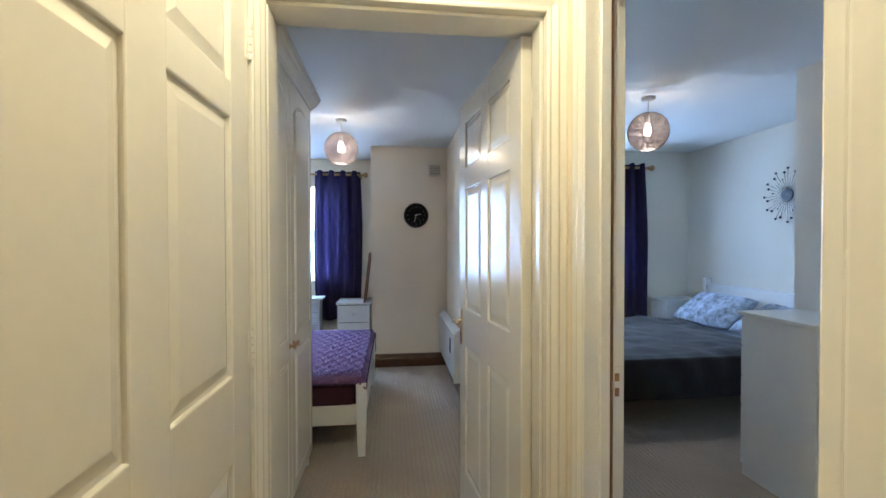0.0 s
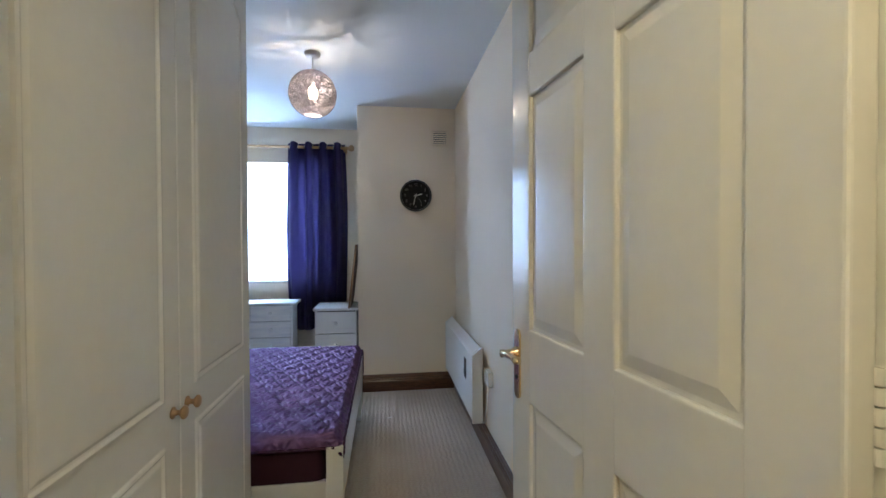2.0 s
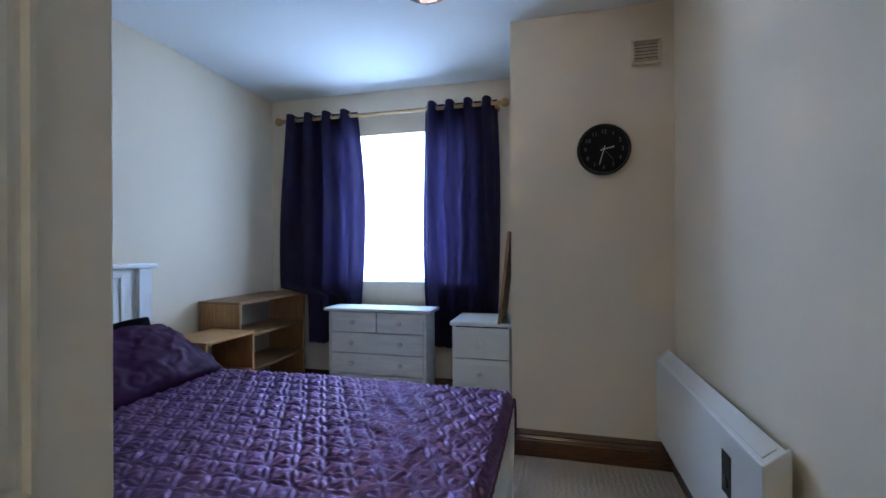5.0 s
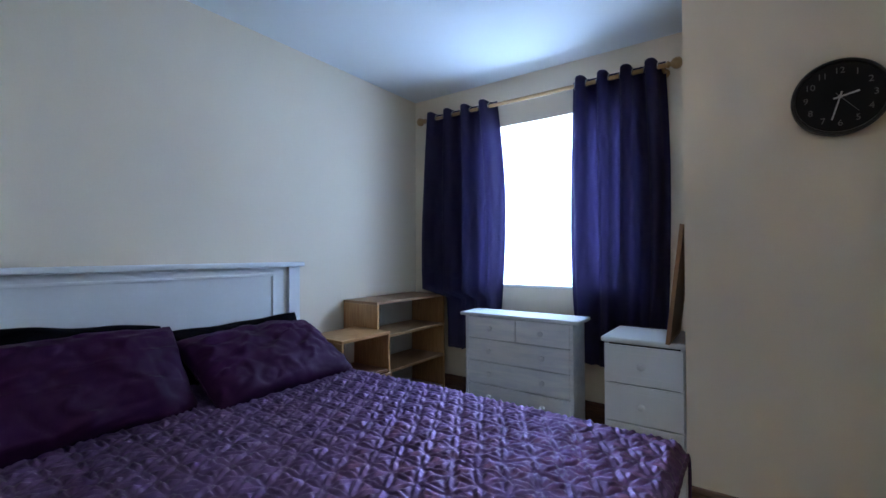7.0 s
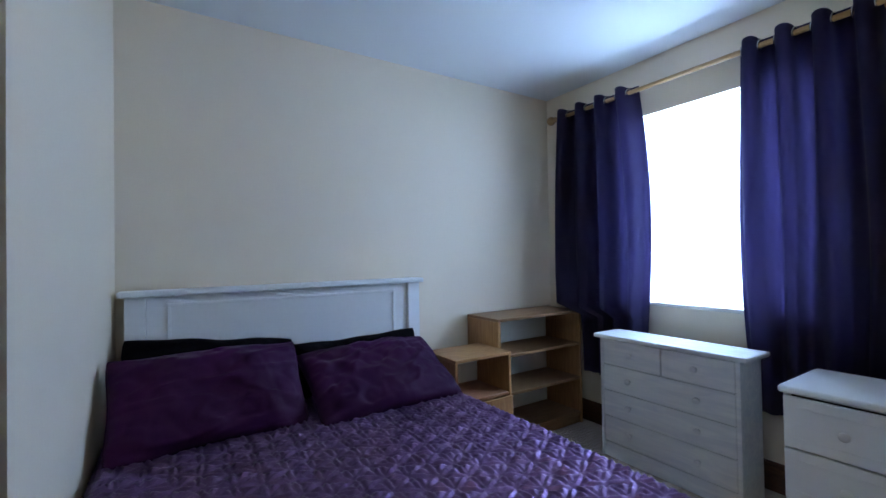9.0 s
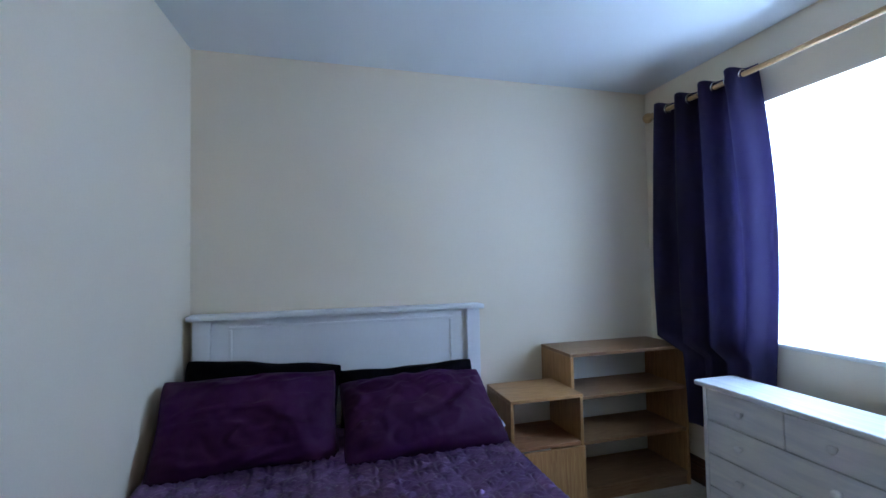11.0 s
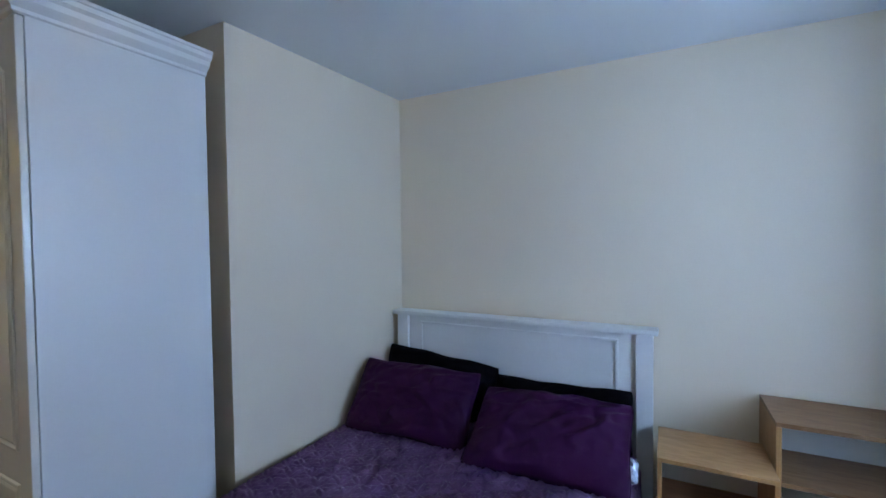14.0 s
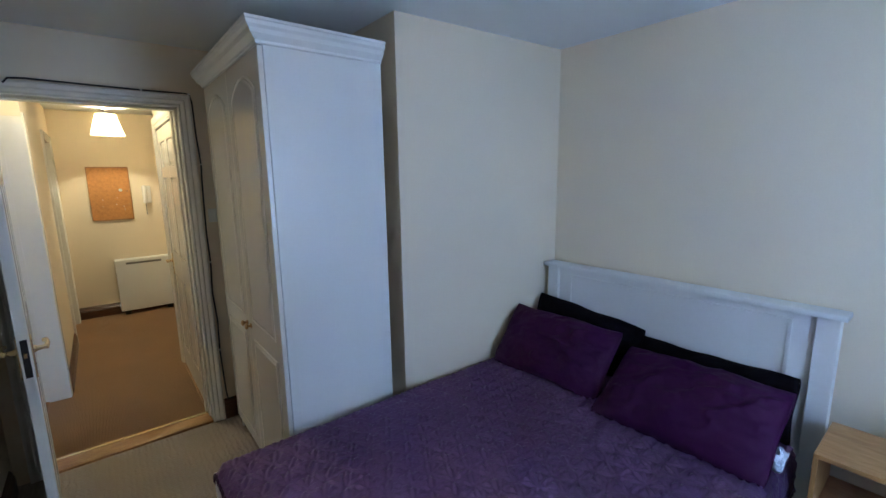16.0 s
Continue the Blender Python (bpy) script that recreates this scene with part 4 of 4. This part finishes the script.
vent = thing("wall_vent", pose(0.468, 4.703, 2.150), "small louvred vent painted cream high on the wall", "vent")
for a, b, c, d in ((-0.072, 0.072, 0.052, 0.070), (-0.072, 0.072, -0.070, -0.052), (-0.072, -0.056, -0.0515, 0.0515), (0.056, 0.072, -0.0515, 0.0515)):
    part("frame", box(bmesh.new(), a, b, -0.012, 0.0, c, d, 0.003), CREAM, vent)
part("backing", box(bmesh.new(), -0.056, 0.056, -0.002, 0.0, -0.052, 0.052), DARKGAP, vent)
for k in range(6):
    bm = box(bmesh.new(), -0.056, 0.056, -0.0015, 0.0015, -0.0062, 0.0062)
    bm.transform(pose(0, -0.0085, -0.043 + k * 0.0172, 38))
    part("slat", bm, CREAM, vent)

heater = thing("panel_heater", pose(0.60, 4.125, 0), "white electric panel heater fixed low on the wall", "heater")
bm = box(bmesh.new(), -0.088, -0.030, -0.555, 0.555, 0.175, 0.615, 0.006, 3)
for v in bm.verts:
    if v.co.x < -0.06 and v.co.z > 0.5:
        v.co.z -= 0.045
part("body", bm, METALWHITE, heater)
bm = box(bmesh.new(), -0.022, 0.022, -0.53, 0.53, 0.0, 0.004, 0.001, 1)
bm.transform(pose(-0.059, 0, 0.5935, 0, -38, 0))
part("grille_top", bm, PLASTIC, heater)
bm = box(bmesh.new(), -0.092, -0.026, -0.568, -0.5555, 0.165, 0.625, 0.004, 2)
for v in bm.verts:
    if v.co.x < -0.06 and v.co.z > 0.5:
        v.co.z -= 0.048
part("end_cap", bm, PLASTIC, heater)
bm = box(bmesh.new(), -0.092, -0.026, 0.5555, 0.568, 0.165, 0.625, 0.004, 2)
for v in bm.verts:
    if v.co.x < -0.06 and v.co.z > 0.5:
        v.co.z -= 0.048
part("end_cap", bm, PLASTIC, heater)
ctl = part("control_panel", box(bmesh.new(), -0.0905, -0.0885, -0.36, -0.29, 0.37, 0.50, 0.001, 1), DARKGAP, heater, "dark control window")
part("dial", lathe(bmesh.new(), [(0.02, 0), (0.018, 0.006), (0, 0.006)], pose(-0.0905, -0.325, 0.41, 0, -90, 0), 16), BLACK, ctl)
for y in (-0.35, 0.35):
    part("wall_bracket", box(bmesh.new(), -0.0295, 0.0, y - 0.02, y + 0.02, 0.25, 0.55, 0.002), STEEL, heater)

spur = thing("wall_switch", pose(0.60, 3.46, 0.47), "white fused switch plate beside the heater", "switch")
part("plate", box(bmesh.new(), -0.030, 0.0, -0.043, 0.043, -0.043, 0.043, 0.004, 3), PLASTIC, spur)
part("rocker", box(bmesh.new(), -0.034, -0.0295, -0.012, 0.012, -0.02, 0.02, 0.002), PLASTIC, spur)
flex = thing("heater_cable", pose(0, 0, 0), "white flex looping from the switch to the heater", "cable")
part("flex", tube(bmesh.new(), [(0.585, 3.465, 0.43), (0.578, 3.47, 0.36), (0.575, 3.48, 0.28), (0.574, 3.50, 0.20), (0.572, 3.54, 0.175), (0.571, 3.60, 0.20)], 0.004, 8), PLASTIC, flex, smooth=True)

switch = thing("light_switch", pose(-0.515, 1.45, 1.40), "white light switch beside the door frame", "switch")
part("plate", box(bmesh.new(), -0.043, 0.043, 0.0, 0.010, -0.043, 0.043, 0.004, 3), PLASTIC, switch)
part("rocker", box(bmesh.new(), -0.010, 0.010, 0.0095, 0.014, -0.018, 0.018, 0.002), PLASTIC, switch)

wire = thing("black_cable", pose(0, -0.05, 0), "black cable clipped along the door architrave", "cable")
pts = [(0.36, 1.524, 2.11), (0.34, 1.524, 2.135), (0.28, 1.512, 2.142), (0.10, 1.508, 2.140), (-0.20, 1.508, 2.136), (-0.40, 1.508, 2.138), (-0.437, 1.512, 2.135), (-0.448, 1.51, 2.09), (-0.452, 1.507, 1.9),
       (-0.462, 1.507, 1.72), (-0.455, 1.507, 1.55), (-0.450, 1.507, 1.3), (-0.455, 1.507, 1.1), (-0.446, 1.507, 0.9), (-0.458, 1.507, 0.7), (-0.452, 1.507, 0.5), (-0.458, 1.507, 0.32), (-0.462, 1.512, 0.2), (-0.466, 1.526, 0.15), (-0.50, 1.528, 0.145)]
part("cable", tube(bmesh.new(), pts, 0.0045, 8), CABLE, wire, smooth=True)
for k in (4, 6, 9, 12, 15):
    x, y, z = pts[k]
    part("clip", box(bmesh.new(), x - 0.006, x + 0.006, y - 0.007, y + 0.006, z - 0.004, z + 0.004, 0.001, 1), PLASTIC, wire)


# ---- pendant lamps ----


def ball_lamp(m, label):
    """Woven cord ball on a short flex, with a lit bulb inside; m at the ceiling."""
    p = thing("pendant_lamp", m, label, "pendant lamp", "woven ball lamps")
    part("rose", lathe(bmesh.new(), [(0, 0), (0.045, 0), (0.048, -0.004), (0.044, -0.018), (0.022, -0.028), (0, -0.028)], steps=28), PLASTIC, p, "white ceiling rose", smooth=True)
    part("flex", tube(bmesh.new(), [(0, 0, -0.02), (0, 0, -0.08), (0, 0, -0.15)], 0.003, 8), PLASTIC, p)
    holder = part("bulb_holder", lathe(bmesh.new(), [(0, -0.12), (0.010, -0.12), (0.017, -0.14), (0.017, -0.186), (0, -0.186)], steps=16), PLASTIC, p)
    part("bulb", lathe(bmesh.new(), [(0.012, -0.186), (0.016, -0.200), (0.028, -0.232), (0.030, -0.250), (0.022, -0.272), (0, -0.280)], steps=20), BULB, holder, "lit bulb", smooth=True)
    rnd = random.Random(5)
    R, c = 0.138, Vector((0, 0, -0.247))
    bm = bmesh.new()
    for k in range(290):
        n = Vector((rnd.gauss(0, 1), rnd.gauss(0, 1), rnd.gauss(0, 0.8))).normalized()
        off = rnd.uniform(-0.75, 0.75)
        a = n.orthogonal().normalized()
        b = n.cross(a)
        rr = math.sqrt(1 - off * off)
        ring = [(n * off + rr * (math.cos(t) * a + math.sin(t) * b)) * (R + rnd.uniform(-0.003, 0.003)) for t in [2 * math.pi * j / 32 for j in range(32)]]
        run_, keep = [], []
        for q in ring + ring[:1]:
            if -0.92 * R < q.z < 0.985 * R:
                run_.append(c + q)
            elif len(run_) > 2:
                keep.append(run_)
                run_ = []
            else:
                run_ = []
        if len(run_) > 2:
            keep.append(run_)
        for r in keep:
            tube(bm, r, rnd.uniform(0.0006, 0.0012), 4)
    tagged(part("woven_shade", bm, RATTAN, p, "loosely woven mauve-brown cord ball"), kind="stuff")
    for z, r in ((-0.92, 0.054), (0.98, 0.028)):
        part("shade_ring", tube(bmesh.new(), [(r * math.cos(t), r * math.sin(t), c.z + z * R) for t in [2 * math.pi * j / 28 for j in range(28)]], 0.0022, 6, closed=True), RATTAN, p)


ball_lamp(pose(-0.43, 3.74, 2.40), "lit woven cord ball lamp over the foot of the bed")
ball_lamp(pose(1.84, 2.92, 2.40), "lit woven cord ball lamp of the second bedroom")

hall_lamp = thing("pendant_lamp", pose(-0.10, -1.42, 2.40), "lit cream ribbed lampshade hanging in the hallway", "pendant lamp")
part("rose", lathe(bmesh.new(), [(0, 0), (0.045, 0), (0.048, -0.004), (0.044, -0.018), (0.022, -0.028), (0, -0.028)], steps=28), PLASTIC, hall_lamp, smooth=True)
part("flex", tube(bmesh.new(), [(0, 0, -0.02), (0, 0, -0.06), (0, 0, -0.112)], 0.003, 8), PLASTIC, hall_lamp)
prof = []
for k in range(91):
    h = k / 90
    prof.append((0.088 + 0.062 * h + 0.0030 * math.sin(h * 9 * 2 * math.pi), -0.084 - 0.214 * h))
part("shade", lathe(bmesh.new(), prof, steps=48), PARCH, hall_lamp, "cream ribbed cone shade", smooth=True)
part("shade_rim", tube(bmesh.new(), [(0.151 * math.cos(t), 0.151 * math.sin(t), -0.299) for t in [2 * math.pi * j / 40 for j in range(40)]], 0.003, 6, closed=True), PARCH, hall_lamp)
part("bulb", lathe(bmesh.new(), [(0.012, -0.112), (0.016, -0.13), (0.026, -0.165), (0.030, -0.190), (0.022, -0.214), (0, -0.222)], steps=18), BULB, hall_lamp, smooth=True)

near_lamp = thing("ceiling_lamp", pose(-0.05, 0.75, 2.40), "bare lit bulb in a white holder on the hallway ceiling", "ceiling lamp")
part("holder", lathe(bmesh.new(), [(0, 0), (0.050, 0), (0.052, -0.006), (0.046, -0.022), (0.024, -0.034), (0.020, -0.060), (0, -0.060)], steps=28), PLASTIC, near_lamp, smooth=True)
part("bulb", lathe(bmesh.new(), [(0.013, -0.060), (0.018, -0.075), (0.030, -0.105), (0.032, -0.125), (0.022, -0.148), (0, -0.156)], steps=20), BULB, near_lamp, "lit bulb", smooth=True)

# ---- hallway things ----
cork = thing("cork_board", pose(-0.055, -1.95, 1.465), "cork notice board in a thin wooden frame with pins", "notice board")
part("cork", box(bmesh.new(), -0.190, 0.190, 0.002, 0.012, -0.302, 0.302), CORK, cork)
for a, b, c, d in ((-0.2, 0.2, 0.302, 0.314), (-0.2, 0.2, -0.314, -0.302), (-0.2, -0.19, -0.3015, 0.3015), (0.19, 0.2, -0.3015, 0.3015)):
    part("frame_bar", box(bmesh.new(), a, b, 0.0, 0.017, c, d, 0.002), OAKSTRIP, cork)
for x, z, r, mat in ((-0.10, 0.04, 0.018, PLASTIC), (-0.165, 0.03, 0.006, BLACK), (0.08, -0.07, 0.005, PLASTIC), (-0.06, -0.05, 0.004, PLASTIC), (-0.045, -0.13, 0.004, PLASTIC), (0.085, -0.15, 0.004, PLASTIC), (-0.115, -0.155, 0.005, PLASTIC), (-0.165, -0.13, 0.006, BRONZE), (-0.12, -0.19, 0.004, PLASTIC), (0.01, 0.265, 0.005, BRONZE)):
    part("pin", lathe(bmesh.new(), [(0.0, 0.008), (r * 0.7, 0.007), (r, 0.003), (r, 0), (0, 0)], pose(x, 0.012, z, -90), 14), mat, cork)

phone = thing("entry_phone", pose(-0.41, -1.95, 1.44), "white door-entry handset on the hallway wall", "entry phone")
part("base", box(bmesh.new(), -0.045, 0.045, 0.0, 0.03, -0.10, 0.11, 0.008, 3), PLASTIC, phone)
part("handset", box(bmesh.new(), 0.0, 0.042, 0.031, 0.062, -0.105, 0.115, 0.012, 3), PLASTIC, phone)
part("cord", tube(bmesh.new(), [(0.02 + 0.006 * math.cos(k * 1.4), 0.03 + 0.006 * math.sin(k * 1.4), -0.10 - 0.0035 * k - (0 if k < 30 else 0)) for k in range(42)], 0.0022, 5), GREYINK, phone)

storage = thing("storage_heater", pose(-0.28, -1.95, 0), "white slim storage heater standing on the hallway floor", "heater")
part("case", box(bmesh.new(), -0.285, 0.285, 0.012, 0.150, 0.050, 0.680, 0.010, 3), METALWHITE, storage)
part("grille", box(bmesh.new(), -0.18, 0.18, 0.1495, 0.153, 0.620, 0.645, 0.001, 1), GREYINK, storage)
for x in (-0.22, 0.22):
    part("foot", box(bmesh.new(), x - 0.03, x + 0.03, 0.03, 0.13, 0.0, 0.0505, 0.004), BLACK, storage)

# ---- second bedroom ----
bed2 = thing("bed", pose(2.4, 3.5, 0), "white double bed with a charcoal fleece blanket", "bed")
part("headboard", box(bmesh.new(), 0.985, 1.025, -0.74, 0.79, 0.20, 0.885, 0.006), BEDWHITE, bed2)
part("headboard_cap", box(bmesh.new(), 0.975, 1.035, -0.76, 0.81, 0.8855, 0.915, 0.008), BEDWHITE, bed2)
for y in (-0.77, 0.77):
    part("headboard_post", box(bmesh.new(), 0.975, 1.035, y - 0.03 + 0.025, y + 0.03 + 0.025, 0.0, 0.965, 0.006), BEDWHITE, bed2)
part("base", box(bmesh.new(), -0.98, 0.98, -0.64, 0.68, 0.23, 0.30, 0.01), BEDWHITE, bed2)
for x, y in ((-0.98, -0.66), (-0.98, 0.70), (0.9, -0.66), (0.9, 0.70)):
    part("leg", box(bmesh.new(), x - 0.03, x + 0.03, y - 0.03, y + 0.03, 0.004, 0.2295, 0.004), BEDWHITE, bed2)
mattress2 = thing("mattress", pose(2.4, 3.5, 0), "mattress under a pale blue sheet", "mattress")
part("body", box(bmesh.new(), -1.0, 0.97, -0.69, 0.73, 0.301, 0.52, 0.05, 4), PALECLOTH, mattress2, smooth=True)


def blanket_point(u, v):
    x, s = -1.14 + 1.62 * u, -1.02 + 2.04 * v
    n = 0.045 * noise.noise(Vector((x * 2.6, s * 2.6, 3))) + 0.022 * noise.noise(Vector((x * 7, s * 7, 1)))
    n = 0.6 * n + 0.016
    z, y = 0.545 + n, s
    for e, sg in ((-0.72, -1), (0.76, 1)):
        o = (s - e) * sg
        if o > 0:
            y = e + sg * (0.05 * (1 - math.exp(-o / 0.05)) + n)
            z = 0.545 + n * 0.4 - max(0, o - 0.03)
    o = -1.03 - x
    if o > 0:
        z -= 0.6 * o
    return Vector((x, y, z))


blanket = thing("blanket", pose(2.4, 3.5, 0), "charcoal fleece blanket hanging over the bed's side", "blanket")
bm = surface(bmesh.new(), 90, 90, blanket_point)
bmesh.ops.solidify(bm, geom=list(bm.faces), thickness=0.012)
part("cover", bm, FUR, blanket, smooth=True)
duvet = thing("folded_sheet", pose(2.4, 3.5, 0), "pale blue-grey sheet turned back near the pillows", "sheet")
bm = surface(bmesh.new(), 24, 60, lambda u, v: Vector((0.42 + 0.52 * u, -0.72 + 1.46 * v, 0.535 + 0.02 * noise.noise(Vector((u * 4, v * 7, 0))) - 0.05 * (abs(2 * v - 1) ** 12))))
bmesh.ops.solidify(bm, geom=list(bm.faces), thickness=0.01)
part("cover", bm, PALECLOTH, duvet, smooth=True)


def lying2(x, y, z, tilt, yaw):
    return pose(x, y, z, 0, 0, yaw) @ pose(0, 0, 0, 0, 0, -90) @ pose(0, 0, 0, tilt, 0, 0)


pillow("pillow", lying2(3.14, 3.88, 0.69, 32, 4), 0.74, 0.48, 0.18, GREYCLOTH, 2.2, "grey-blue mottled printed pillow on the second bed", group="grey pillows")
pillow("pillow", lying2(3.12, 3.12, 0.68, 30, -4), 0.74, 0.48, 0.18, GREYCLOTH, 6.2, "grey-blue mottled printed pillow on the second bed", group="grey pillows")
stand2 = thing("bedside_cabinet", pose(3.17, 4.48, 0.004), "small white bedside cabinet beside the second bed", "bedside cabinet")
part("body", box(bmesh.new(), -0.21, 0.21, -0.13, 0.13, 0.0, 0.70, 0.004), FOIL, stand2)
part("top", box(bmesh.new(), -0.23, 0.23, -0.15, 0.145, 0.7005, 0.725, 0.006), FOIL, stand2)
dr = part("drawer", box(bmesh.new(), -0.2255, -0.2105, -0.12, 0.12, 0.54, 0.69, 0.004), FOIL, stand2)
part("knob", lathe(bmesh.new(), [(0, 0), (0.008, 0), (0.007, 0.01), (0.014, 0.018), (0, 0.026)], pose(-0.2255, 0, 0.615, 0, -90, 0), 14), FOIL, dr)

tall = thing("chest_of_drawers", pose(2.02, 1.83, 0.004), "tall plain white chest of drawers seen from its side", "chest of drawers")
part("top", box(bmesh.new(), -0.012, 0.425, -0.0, 0.465, 0.928, 0.950, 0.005), FOIL, tall)
part("body", box(bmesh.new(), 0.0, 0.42, 0.0, 0.435, 0.0, 0.9275, 0.003), FOIL, tall)
for k in range(5):
    dr = part("drawer", box(bmesh.new(), 0.004, 0.416, 0.4355, 0.452, 0.06 + k * 0.172, 0.226 + k * 0.172, 0.003), FOIL, tall)
    part("pull", lathe(bmesh.new(), [(0, 0), (0.008, 0), (0.007, 0.01), (0.013, 0.017), (0, 0.024)], pose(0.21, 0.452, 0.145 + k * 0.172, -90), 12), BLACK, dr)

burst = thing("wall_clock", pose(3.449, 3.37, 1.768), "sunburst wall clock with slate centre and dark beads", "wall clock")
part("face", lathe(bmesh.new(), [(0, 0.012), (0.052, 0.012), (0.056, 0.018), (0.054, 0.028), (0, 0.030)], pose(0, 0, 0, 0, -90, 0), 32), SLATE, burst)
for k in range(36):
    a = 2 * math.pi * k / 36
    r = (0.235, 0.150, 0.205)[k % 3]
    q = lambda d: Vector((-0.018, d * math.cos(a), d * math.sin(a)))
    ray = part("ray", tube(bmesh.new(), [q(0.05), q(r * 0.6), q(r)], 0.0017, 5), GUNMETAL, burst)
    br = (0.0115, 0.007, 0.0115)[k % 3]
    if k % 3 != 1 or k % 2:
        part("bead", lathe(bmesh.new(), [(0, -br), (br * 0.7, -br * 0.7), (br, 0), (br * 0.7, br * 0.7), (0, br)], Matrix.Translation(q(r)), 12), SLATE, ray, smooth=True)
for ang, ln in ((60, 0.03), (-15, 0.042)):
    part("hand_bar", tube(bmesh.new(), [(-0.032, 0, 0), (-0.032, -ln * math.cos(radians(ang)), ln * math.sin(radians(ang)))], 0.0016, 5), STEEL, burst)
